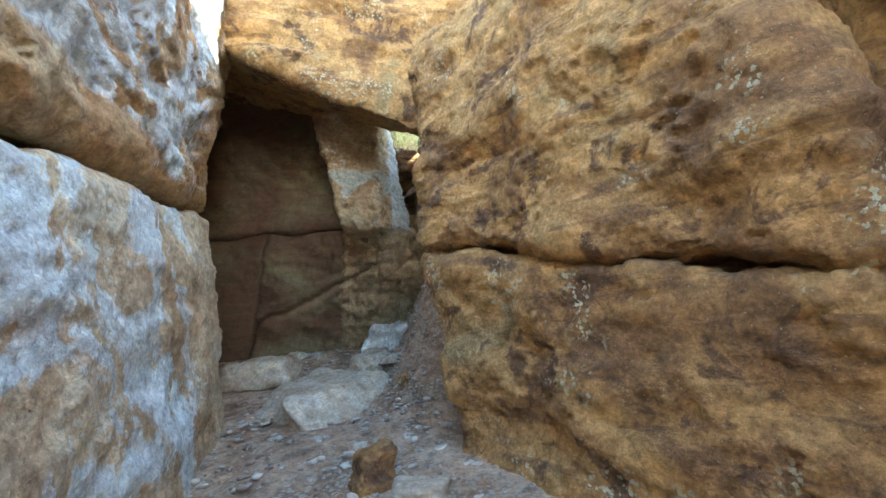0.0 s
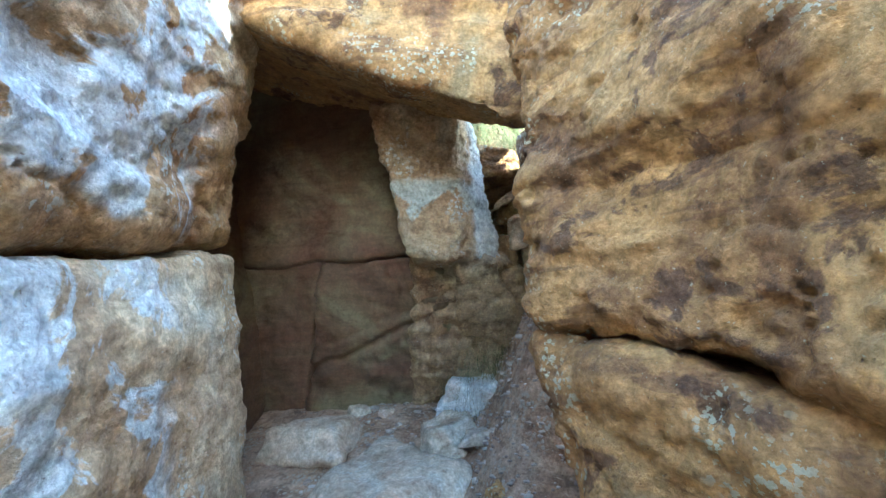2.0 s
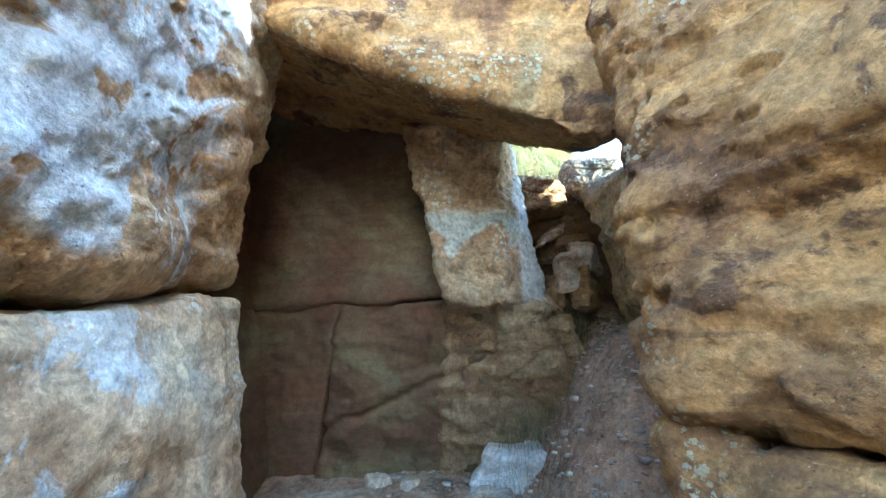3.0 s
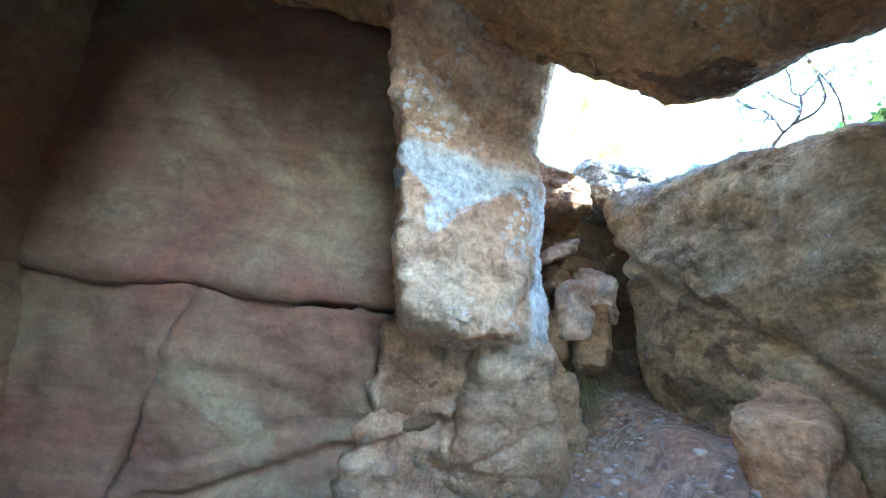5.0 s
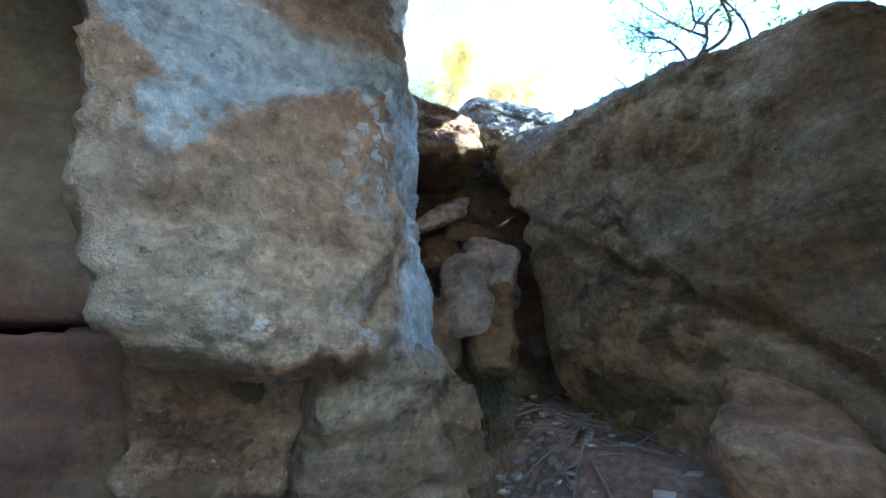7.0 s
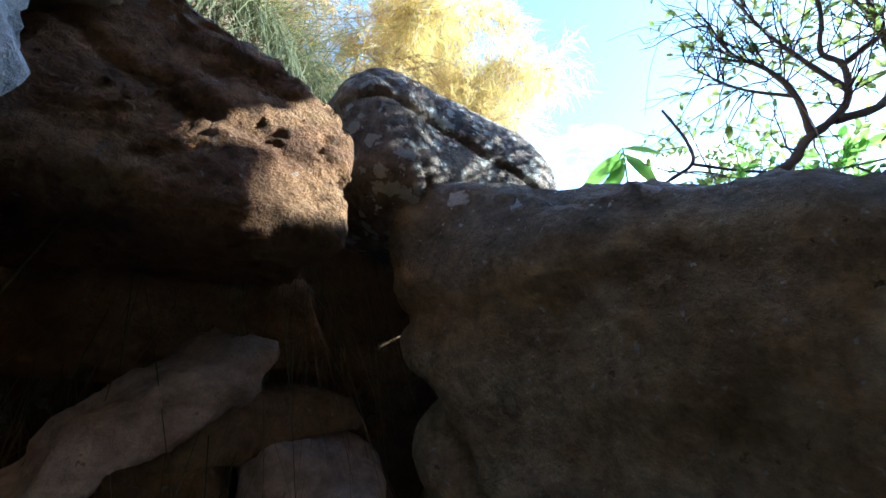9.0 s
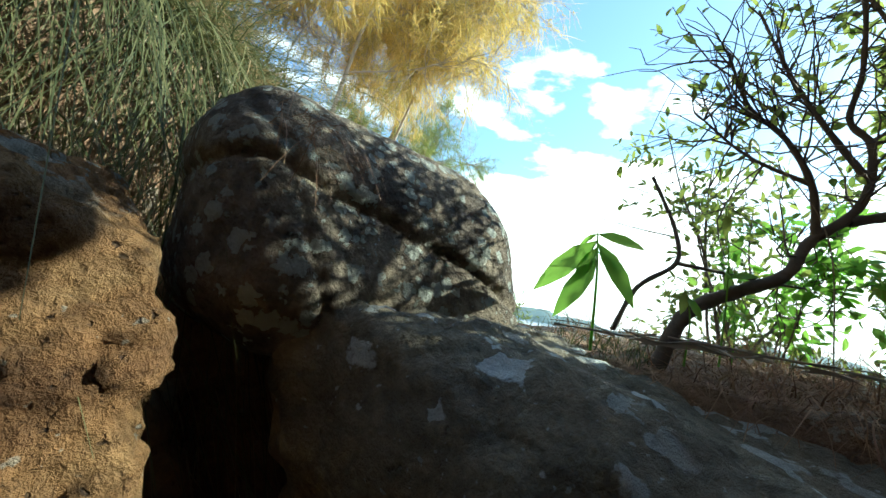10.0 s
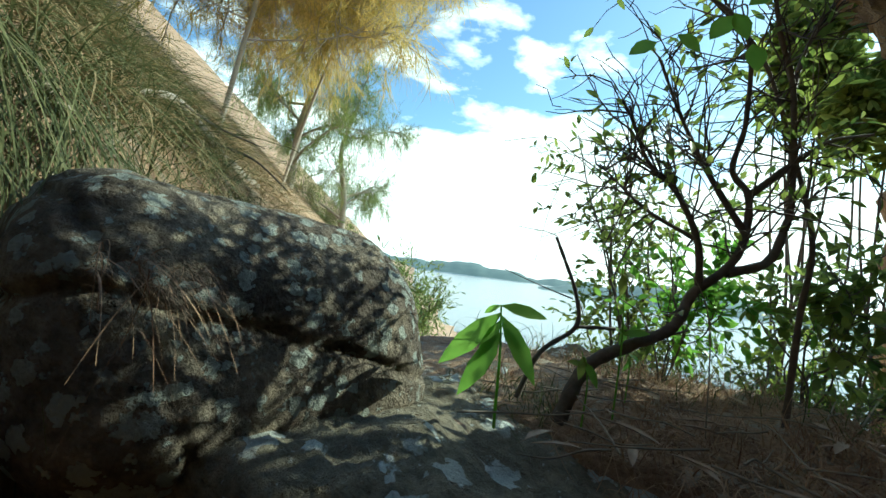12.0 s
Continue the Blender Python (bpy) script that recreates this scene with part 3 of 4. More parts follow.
# Top height chosen to shade the ledge yet clear the stacked block.
tagged(rock("outcrop_block", [(2.3, 3.9, 3.0), (3.5, 3.9, 3.0), (3.5, 4.6, 2.8), (2.35, 4.9, 3.2)],
            [(2.3, 4.0, 5.36), (3.4, 4.0, 5.4), (3.4, 4.5, 5.4), (2.4, 4.78, 5.36)], BROWN, 0.12, 0.03, (0.05, 0.5), (0.016, 0.12), (0.05, 0.3), seed=115), "brown bedded sandstone block at the foot of the outcrop", "boulder")

# Unseen boulders added around the entrance to cut the sky light.
tagged(rock("shade_boulder", [(-4.2, -5.0, -1.0), (-1.3, -4.4, -1.0), (-1.15, -0.25, -0.4), (-4.2, -0.2, -0.4)],
            [(-4.2, -5.0, 7.0), (-1.6, -4.2, 6.6), (-1.35, -0.25, 5.4), (-4.2, -0.2, 6.5)], PALE, 0.1, 0.09, seed=121), "pale unseen boulder added to block sky light from the left", "boulder")
tagged(rock("shade_boulder", [(-3.5, -7.0, -1.5), (2.4, -6.5, -1.5), (2.2, -3.6, -1.0), (-3.5, -3.8, -1.0)],
            [(-3.3, -7.0, 5.0), (2.3, -6.5, 4.6), (2.0, -4.0, 4.2), (-3.3, -4.1, 4.8)], OCHRE, 0.15, 0.12, seed=123), "ochre unseen boulder added to block sky light from behind", "boulder")

# Also unseen, added to shade the entrance ground from the sun.
tagged(rock("shade_boulder", [(2.6, -6.0, -1.5), (6.0, -6.0, -2.0), (6.0, 0.3, -1.5), (2.7, 0.2, -1.0)],
            [(2.8, -6.0, 2.6), (6.0, -6.0, 2.8), (6.0, 0.3, 2.8), (2.8, 0.2, 2.7)], OCHRE, 0.12, 0.12, seed=127), "low ochre unseen boulder added to keep sun off the floor", "boulder")
# Unseen overhead rock, added to keep the sun off the left blocks.
tagged(rock("sun_block_boulder", [(2.7, -4.0, 3.0), (5.2, -4.0, 3.2), (5.2, 1.2, 3.2), (2.9, 0.9, 3.0)],
            [(2.7, -4.0, 7.6), (5.2, -4.0, 7.8), (5.2, 1.2, 7.6), (2.9, 0.9, 7.4)], OCHRE, 0.1, 0.12, seed=129), "unseen ochre boulder added to keep sun off the left blocks", "boulder")

# Added rock: a sun blocker, cut low to spare the stacked block.
tagged(rock("outcrop", [(5.0, 1.0, -2.0), (8.0, 0.5, -4.0), (8.2, 4.2, -4.0), (5.0, 4.2, -1.0)],
            [(5.2, 1.0, 6.2), (8.0, 0.5, 6.2), (8.0, 3.97, 6.0), (5.4, 4.16, 6.0)], BROWN, 0.08, 0.16, (0.2, 1.2), (0.05, 0.3), (0.1, 0.6), seed=113),
       "brown sandstone outcrop added along the slope as a sun blocker", "rock outcrop")

# ---- stones stacked in the hole ----
sun_stone = rock("block_of_stone", [(-0.34, 5.88, 3.78), (0.12, 5.82, 3.80), (0.16, 6.3, 3.78), (-0.34, 6.3, 3.74)],
                 [(-0.34, 6.0, 4.22), (0.12, 5.90, 4.08), (0.06, 6.3, 4.2), (-0.34, 6.3, 4.25)], RUST, 0.09, 0.008, (0.012, 0.25), (0.0055, 0.045), (0.004, 0.1), [((-0.1, 5.9, 3.98), (0.35, 0.0, 1.0), 0.012, 0.02)], seed=101, plate=(0.010, 0.2))
tagged(sun_stone, "rough brown sandstone block wedged on top of the stack", "stone")
tagged(rock("top_stone", [(-0.48, 5.86, 4.03), (-0.26, 5.90, 4.10), (-0.26, 6.3, 4.1), (-0.5, 6.3, 4.05)],
            [(-0.46, 5.95, 4.22), (-0.24, 5.96, 4.20), (-0.26, 6.3, 4.25), (-0.46, 6.3, 4.25)], BROWN, 0.2, 0.015, (0.015, 0.2), (0.008, 0.06), seed=103),
       "brown weathered stone lying on the stack", "stone")
GREY_BOULDER = rock("lichen_boulder", [(0.17, 5.94, 3.93), (0.93, 5.90, 3.93), (1.08, 6.5, 3.92), (0.15, 6.5, 3.92)],
                    [(0.16, 6.06, 4.43), (0.82, 5.99, 4.37), (0.93, 6.4, 4.38), (0.18, 6.45, 4.49)], GREY, 0.35, 0.008, (0.018, 0.45), (0.0025, 0.06), (0.002, 0.2),
                    [((0.14, 6.0, 4.27), (0.22, 0.0, 1.0), 0.014, 0.010), ((0.22, 6.0, 4.36), (0.9, 0.0, 0.35), 0.008, 0.010)], seed=107, plate=(0.002, 0.25))
tagged(GREY_BOULDER, "dark grey boulder blotched with lichen, cracked across", "boulder")
# Added filler: stops sun leaking through the gap below the lichen boulder.
tagged(rock("filler_stone", [(-0.36, 6.5, 2.9), (1.15, 6.45, 3.0), (1.15, 6.75, 3.0), (-0.36, 6.75, 2.9)],
            [(-0.34, 6.4, 3.98), (1.15, 6.35, 4.06), (1.15, 6.7, 4.10), (-0.34, 6.7, 3.98)], BROWN, 0.08, 0.03, (0.03, 0.3), (0.012, 0.08), seed=105),
       "brown filler stone added to stop sun under the lichen boulder", "stone")
STACK = [
    ((-0.04, 6.05, 3.50), (0.27, 0.20, 0.09), 0.35, (0.6, 0.1), LOOSE, "pale wedge-shaped stone in the stack"),
    ((0.20, 6.22, 3.46), (0.38, 0.24, 0.09), 0.1, (0.1, 0.0), BROWN, "flat brown slab in the stack"),
    ((0.27, 6.12, 3.16), (0.27, 0.26, 0.28), -0.5, (-0.35, 0.1), LOOSE, "angular grey stone in the stack"),
    ((0.06, 6.04, 2.95), (0.21, 0.20, 0.36), 0.4, (0.15, 0.1), LOOSE, "upright pale stone in the stack"),
    ((0.0, 6.2, 3.27), (0.22, 0.2, 0.17), 0.2, (0.0, 0.0), BROWN, "small dark stone in the stack"),
    ((0.24, 6.1, 2.78), (0.24, 0.22, 0.38), 0.9, (0.1, 0.0), BROWN, "rounded brown stone in the stack"),
    ((0.0, 6.36, 3.56), (0.6, 0.3, 0.2), 0.0, (0.0, 0.0), BROWN, "dark stone under the top block"),
    ((-0.10, 6.16, 2.80), (0.24, 0.24, 0.3), 0.1, (0.0, 0.0), BROWN, "brown stone low in the stack"),
]
for k, (at, size, turn, tilt, mat, label) in enumerate(STACK):
    tagged(stone("stacked_stone", at, size, mat, turn, tilt, 200 + k), label, "stone", "stones stacked in the hole")

# ---- stones on the passage floor ----
FLOOR = [
    ((-1.32, 5.05), (1.5, 1.55, 0.24), 0.85, (0.02, 0.06), LOOSE, "broad pale flat stone on the floor", 0.0),
    ((-2.35, 5.75), (1.05, 0.65, 0.28), -0.1, (0.05, 0.0), LOOSE, "grey flat-topped stone on the floor", 0.0),
    ((-0.85, 5.90), (0.68, 0.5, 0.34), 0.3, (0.15, 0.0), LOOSE, "tan angular stone under a slab", -0.10),
    ((-0.45, 6.25), (0.95, 0.6, 0.32), -0.25, (-0.1, 0.25), WHITE, "bleached white slab leaning on other stones", -0.08),
    ((-0.50, 5.55), (0.45, 0.32, 0.14), 0.2, (0.0, 0.0), LOOSE, "small purple-grey slab on the floor", 0.0),
    ((-0.57, 2.95), (0.28, 0.24, 0.28), 0.5, (0.1, 0.0), OCHRE, "triangular orange stone on the floor", 0.0),
    ((-0.25, 2.72), (0.36, 0.3, 0.12), -0.3, (0.0, 0.0), LOOSE, "half-buried tan stone on the floor", 0.0),
    ((-2.05, 6.45), (0.26, 0.2, 0.14), 0.4, (0.0, 0.0), LOOSE, "small grey stone by the cave wall", 0.0),
    ((0.56, 5.05), (0.46, 0.30, 0.36), 0.55, (0.35, 0.2), TAN, "tilted orange-brown stone on the rubble bank", 0.0),
    ((-0.95, 6.2), (0.16, 0.14, 0.16), 0.2, (0.0, 0.0), WHITE, "small bleached stone beside the slab", 0.0),
    ((-0.35, 4.6), (0.16, 0.13, 0.09), 0.8, (0.0, 0.0), OCHRE, "small rusty stone on the floor", 0.0),
    ((-0.75, 3.6), (0.14, 0.11, 0.07), 0.2, (0.0, 0.0), LOOSE, "small pale stone on the floor", 0.0),
    ((-1.7, 6.45), (0.2, 0.14, 0.1), 1.2, (0.0, 0.0), LOOSE, "small grey stone by the cave wall", 0.0),
]
for k, ((x, y), size, turn, tilt, mat, label, sunk) in enumerate(FLOOR):
    tagged(stone("floor_stone", (x, y, ground_z(x, y) - 0.06 + sunk), size, mat, turn, tilt, 300 + k, rnd=0.32 if size[0] > 1.2 else 0.15), label, "stone", "loose stones on the floor")


# ---- plant helpers ----
def curve_points(points, per=6):
    """A smooth line through the points."""
    p = np.array(points, float)
    p = np.vstack([2 * p[0] - p[1], p, 2 * p[-1] - p[-2]])
    out = []
    for k in range(1, len(p) - 2):
        for t in np.linspace(0, 1, per, endpoint=False):
            out.append(0.5 * (2 * p[k] + (p[k + 1] - p[k - 1]) * t + (2 * p[k - 1] - 5 * p[k] + 4 * p[k + 1] - p[k + 2]) * t * t
                              + (3 * p[k] - p[k - 1] - 3 * p[k + 1] + p[k + 2]) * t ** 3))
    out.append(p[-2])
    return np.array(out)


def tube(points, r0, r1, sides=6, wobble=0.0):
    p = np.asarray(points, float)
    n = len(p)
    way = np.gradient(p, axis=0)
    way /= np.maximum(np.linalg.norm(way, axis=1, keepdims=True), 1e-9)
    ref = np.array((0.31, 0.83, 0.46)) if abs(way[0] @ np.array((0.31, 0.83, 0.46))) < 0.9 else np.array((1.0, 0.0, 0.0))
    a = np.cross(way, ref)
    a /= np.maximum(np.linalg.norm(a, axis=1, keepdims=True), 1e-9)
    b = np.cross(way, a)
    r = np.linspace(r0, r1, n)[:, None] * (1 + wobble * np.sin(np.arange(n) * 1.7))[:, None]
    v = np.concatenate([p + r * (math.cos(t) * a + math.sin(t) * b) for t in np.linspace(0, 2 * math.pi, sides, endpoint=False)])
    v = v.reshape(sides, n, 3)
    k = np.arange(sides * n).reshape(sides, n)
    k2 = np.roll(k, -1, axis=0)
    f = np.stack([k[:, :-1], k2[:, :-1], k2[:, 1:], k[:, 1:]], axis=-1).reshape(-1, 4)
    return v.reshape(-1, 3), f


def join(pieces):
    vs, fs, o = [], [], 0
    for v, f in pieces:
        vs.append(v)
        fs.append(f + o)
        o += len(v)
    return np.concatenate(vs), np.concatenate(fs)


def blades(base, way, length, width, droop, rng, segs=6):
    """Grass blades as narrow folded ribbons. base, way: one row a blade; droop: how far they bend down."""
    n = len(base)
    way = way / np.linalg.norm(way, axis=1, keepdims=True)
    side = np.cross(way, (0, 0, 1.0)) + rng.normal(0, 0.15, (n, 3))
    side /= np.maximum(np.linalg.norm(side, axis=1, keepdims=True), 1e-9)
    bend = rng.normal(0, 0.33, (n, 3)) * (1, 1, 0.3)
    t = np.linspace(0, 1, segs + 1)
    v = np.zeros((n, segs + 1, 2, 3))
    for i, u in enumerate(t):
        mid = base + way * (length * u)[:, None] + bend * (length * u * u)[:, None]
        mid[:, 2] -= droop * length * u * u
        w = width * (1 - u) ** 0.7 * 0.5 + 0.0003
        v[:, i, 0], v[:, i, 1] = mid - side * w[:, None], mid + side * w[:, None]
    k = np.arange(n * (segs + 1) * 2).reshape(n, segs + 1, 2)
    f = np.stack([k[:, :-1, 0], k[:, :-1, 1], k[:, 1:, 1], k[:, 1:, 0]], axis=-1).reshape(-1, 4)
    return v.reshape(-1, 3), f


def leaves(base, way, up, length, width, fold=0.25, curl=0.15):
    """Pointed leaves with a folded midrib, one row a leaf."""
    way = way / np.linalg.norm(way, axis=1, keepdims=True)
    side = np.cross(way, up)
    side /= np.maximum(np.linalg.norm(side, axis=1, keepdims=True), 1e-9)
    nrm = np.cross(side, way)
    n = len(base)
    prof = [(0.0, 0.04), (0.28, 0.85), (0.58, 0.95), (0.84, 0.5), (1.0, 0.03)]
    v = np.zeros((n, len(prof), 3, 3))
    for i, (u, w) in enumerate(prof):
        mid = base + way * (length * u)[:, None] - nrm * (curl * length * u * u)[:, None]
        e = (width * w * 0.5)[:, None]
        v[:, i, 1] = mid
        v[:, i, 0] = mid - side * e + nrm * e * fold
        v[:, i, 2] = mid + side * e + nrm * e * fold
    k = np.arange(n * len(prof) * 3).reshape(n, len(prof), 3)
    f = np.concatenate([np.stack([k[:, :-1, c], k[:, :-1, c + 1], k[:, 1:, c + 1], k[:, 1:, c]], axis=-1).reshape(-1, 4) for c in (0, 1)])
    return v.reshape(-1, 3), f


def twigs_from(limbs, count, rng, reach=(0.15, 0.4), radius=0.003, lift=0.3, start=0.35, spread=1.0):
    """Forked twigs that leave the limbs; gives their meshes and the ends and ways for leaves."""
    out, ends, ways = [], [], []
    for _ in range(count):
        limb = limbs[rng.integers(len(limbs))]
        i = rng.integers(int(len(limb) * start), len(limb) - 1)
        p = limb[i]
        d = rng.normal(0, 1, 3) * spread + (limb[i + 1] - limb[i]) / max(np.linalg.norm(limb[i + 1] - limb[i]), 1e-6) * 0.8
        d[2] += lift
        d /= np.linalg.norm(d)
        ln = rng.uniform(*reach)
        pts = [p]
        for k in range(5):
            d = d + rng.normal(0, 0.22, 3)
            d /= np.linalg.norm(d)
            pts.append(pts[-1] + d * ln / 5)
            if k >= 1:
                for _ in range(2):
                    e = d + rng.normal(0, 0.6, 3)
                    ends.append(pts[-1])
                    ways.append(e)
        out.append(tube(np.array(pts), radius, radius * 0.35, 4))
        for _ in range(2):
            j = rng.integers(1, 5)
            e = d + rng.normal(0, 0.7, 3)
            e /= np.linalg.norm(e)
            q = np.array([pts[j] + e * ln * 0.45 * u + rng.normal(0, 0.006, 3) for u in (0, 0.35, 0.7, 1.0)])
            out.append(tube(q, radius * 0.6, radius * 0.3, 3))
            for u in (1, 2, 3):
                ends.append(q[u])
                ways.append(e + rng.normal(0, 0.5, 3))
    return out, np.array(ends), np.array(ways)


def thing(name, label, category, at=(0, 0, 0), group=""):
    ob = new(name)
    ob.location = at
    ob.empty_display_size = 0.05
    return tagged(ob, label, category, group)


def part(name, vf, mat, parent, label="", smooth=True):
    ob = mesh_object(name, np.asarray(vf[0]) - np.array(parent.location), vf[1], mat, parent, smooth)
    return tagged(ob, label)


# ---- lake and far shore ----
lake_mat, ln_, ll_, lb_ = material("lake_water")
lb_.inputs["Base Color"].default_value = (0.10, 0.16, 0.20, 1)
lb_.inputs["Roughness"].default_value = 0.22
lake_co = ln_.new("ShaderNodeTexCoord").outputs["Object"]
lake_bump = ln_.new("ShaderNodeBump")
lake_bump.inputs["Strength"].default_value = 0.4
ll_.new(texture(ln_, ll_, lake_co, 0.35, 5, 0.6), lake_bump.inputs["Height"])
ll_.new(lake_bump.outputs["Normal"], lb_.inputs["Normal"])
lake = mesh_object("water", np.array([(-3400, -3400, -26.0), (3400, -3400, -26.0), (3400, 3400, -26.0), (-3400, 3400, -26.0)], float), np.array([[0, 1, 2, 3]]), lake_mat, None, False)
tagged(lake, "calm pale blue lake water far below the ledge", "lake", kind="structure")
# Distance haze is mixed into this pale blue-green colour.
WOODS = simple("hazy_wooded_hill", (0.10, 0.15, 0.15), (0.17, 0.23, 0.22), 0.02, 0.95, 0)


def ridge(name, centre_deg, span_deg, dist, tall, seed, label):
    """A long wooded hill across the water, with a slope towards the viewer and an uneven crest."""
    a = np.radians(np.linspace(centre_deg - span_deg / 2, centre_deg + span_deg / 2, 160))
    q = np.stack([a * 9, a * 0, a * 0], axis=1)
    crest = tall * (0.62 + 0.38 * fbm(q, 1.0, 4, seed)) * np.clip(np.sin(np.linspace(0.02, math.pi - 0.02, 160)) * 2.2, 0, 1)
    rows = []
    for u, deep in ((0.0, 0.0), (0.35, 40.0), (0.75, 110.0), (1.0, 190.0), (0.0, 420.0)):
        rows.append(np.stack([np.sin(a) * (dist + deep), np.cos(a) * (dist + deep), -27 + crest * u + (1.6 * fbm(q * 14, 1.0, 2, seed + 5) if u > 0.9 else 0)], axis=1))
    v = np.concatenate(rows)
    k = np.arange(len(rows) * 160).reshape(len(rows), 160)
    f = np.stack([k[:-1, :-1], k[:-1, 1:], k[1:, 1:], k[1:, :-1]], axis=-1).reshape(-1, 4)
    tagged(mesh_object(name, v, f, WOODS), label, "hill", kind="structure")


ridge("far_hills", 64, 70, 1700, 62, 5, "low wooded hills across the lake, tinted blue for haze")
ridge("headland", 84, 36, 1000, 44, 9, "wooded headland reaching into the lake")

# ---- bank and grasses ----
rng = np.random.default_rng(5)


def tussock(name, n, box, way, spread, length, width, droop, mat, label, lift=0.0):
    (x0, x1), (y0, y1) = box
    x, y = rng.uniform(x0, x1, n), rng.uniform(y0, y1, n)
    base = np.stack([x, y, height(x, y) - 0.01 + lift], axis=1)
    w = np.array(way) + rng.normal(0, spread, (n, 3))
    v, f = blades(base, w, rng.uniform(*length, n), rng.uniform(*width, n), droop, rng)
    return tagged(mesh_object(name, v, f, mat), label, "grass", kind="stuff")


tussock("bank_grass", 3200, ((-0.75, 0.36), (6.34, 6.85)), (0.15, -0.75, 0.8), 0.48, (0.3, 0.7), (0.0026, 0.0055), 1.55, GRASS, "long green grass drooping over the bank")
tussock("bank_dry_grass", 1500, ((-0.75, 0.34), (6.36, 6.65)), (0.2, -0.8, 0.55), 0.3, (0.3, 0.62), (0.002, 0.004), 1.5, DRY, "dry straw-coloured grass hanging over the bank")
tussock("slope_grass", 3600, ((-0.8, 1.2), (6.8, 8.4)), (0.3, -0.4, 0.9), 0.4, (0.3, 0.7), (0.003, 0.006), 0.7, GRASS, "tangled grass on the slope")
tussock("slope_dry_grass", 5200, ((-0.6, 2.4), (6.9, 9.6)), (0.4, -0.4, 0.7), 0.45, (0.25, 0.55), (0.004, 0.008), 0.9, DRY, "golden dry grass on the sunny slope")
tussock("ledge_grass", 420, ((0.82, 1.25), (5.72, 6.05)), (0.0, -0.1, 1.0), 0.45, (0.05, 0.16), (0.0018, 0.0035), 0.5, GRASS, "short green grass at the edge of the ledge")
tussock("straw_clump", 1700, ((1.0, 1.85), (5.05, 5.65)), (-0.1, 0.1, 0.5), 0.7, (0.06, 0.2), (0.0015, 0.0028), 0.9, STRAW, "red-brown tangled dead grass on the ledge")
tussock("straw_litter", 5200, ((0.85, 2.2), (4.75, 6.1)), (0.0, 0.0, 0.12), 0.8, (0.05, 0.17), (0.0015, 0.003), 0.2, STRAW, "fine red-brown needle litter on the ledge", 0.012)
tussock("edge_grass", 800, ((1.5, 2.6), (5.0, 6.6)), (0.1, 0.0, 1.0), 0.4, (0.1, 0.35), (0.002, 0.004), 0.6, GRASS, "green grass at the lip of the slope")

# a straw tuft lying over the lichen boulder
n = 70
base = np.stack([rng.uniform(0.20, 0.30, n), rng.uniform(5.93, 5.99, n), rng.uniform(4.28, 4.33, n)], axis=1)
v, f = blades(base, np.array((0.5, -0.5, 0.15)) + rng.normal(0, 0.3, (n, 3)), rng.uniform(0.04, 0.13, n), rng.uniform(0.0007, 0.0013, n), 1.1, rng)
tagged(mesh_object("straw_tuft", v, f, STRAW), "tuft of dead red-brown grass caught on the boulder", "grass", kind="stuff")

# ---- the shrub on the ledge ----
STEMS = [
    ([(1.07, 5.71, 4.01), (1.09, 5.68, 4.12), (1.12, 5.65, 4.17), (1.17, 5.58, 4.22), (1.22, 5.51, 4.27), (1.28, 5.48, 4.36), (1.33, 5.42, 4.43), (1.37, 5.39, 4.51), (1.39, 5.39, 4.63), (1.38, 5.43, 4.70), (1.36, 5.41, 4.83), (1.28, 5.43, 5.03), (1.20, 5.59, 5.17)], 0.019, 0.004),
    ([(1.33, 5.42, 4.42), (1.40, 5.34, 4.46), (1.46, 5.31, 4.55), (1.46, 5.30, 4.65), (1.42, 5.32, 4.92), (1.35, 5.36, 5.05), (1.30, 5.39, 5.23)], 0.013, 0.004),
    ([(1.49, 5.27, 4.00), (1.49, 5.26, 4.33), (1.48, 5.25, 4.53), (1.47, 5.31, 4.78), (1.43, 5.39, 5.02), (1.34, 5.50, 5.15), (1.25, 5.61, 5.25)], 0.009, 0.003),
    ([(1.29, 5.47, 4.38), (1.25, 5.48, 4.49), (1.22, 5.53, 4.60), (1.18, 5.60, 4.68), (1.12, 5.64, 4.80)], 0.010, 0.003),
    ([(1.39, 5.39, 4.63), (1.48, 5.30, 4.74), (1.60, 5.22, 4.83), (1.72, 5.12, 4.88)], 0.010, 0.004),
    ([(1.42, 5.32, 4.92), (1.50, 5.30, 5.05), (1.56, 5.26, 5.2)], 0.008, 0.003),
    ([(1.37, 5.39, 4.53), (1.31, 5.47, 4.66), (1.27, 5.54, 4.80), (1.19, 5.60, 4.95)], 0.009, 0.003),
    ([(1.25, 5.48, 4.49), (1.20, 5.60, 4.56), (1.13, 5.70, 4.66)], 0.006, 0.002),
]
shrub = thing("shrub", "twisted grey-stemmed shrub with small green leaves on the ledge", "shrub", (1.07, 5.71, 4.04))
curves = []
for k, (pts, r0, r1) in enumerate(STEMS):
    c = curve_points(pts, 7)
    curves.append(c)
    part("trunk" if k == 0 else "limb", tube(c, r0, r1, 8, 0.08), BARK, shrub)
tw, ends, ways = twigs_from(curves, 170, rng, (0.12, 0.34), 0.0030, 0.25)
part("twig_spray", join(tw), BARK, shrub)
pick = rng.random(len(ends)) < 0.55 * (0.25 + 0.9 * smooth(1.30, 1.55, ends[:, 0]))
e, w = ends[pick], ways[pick]
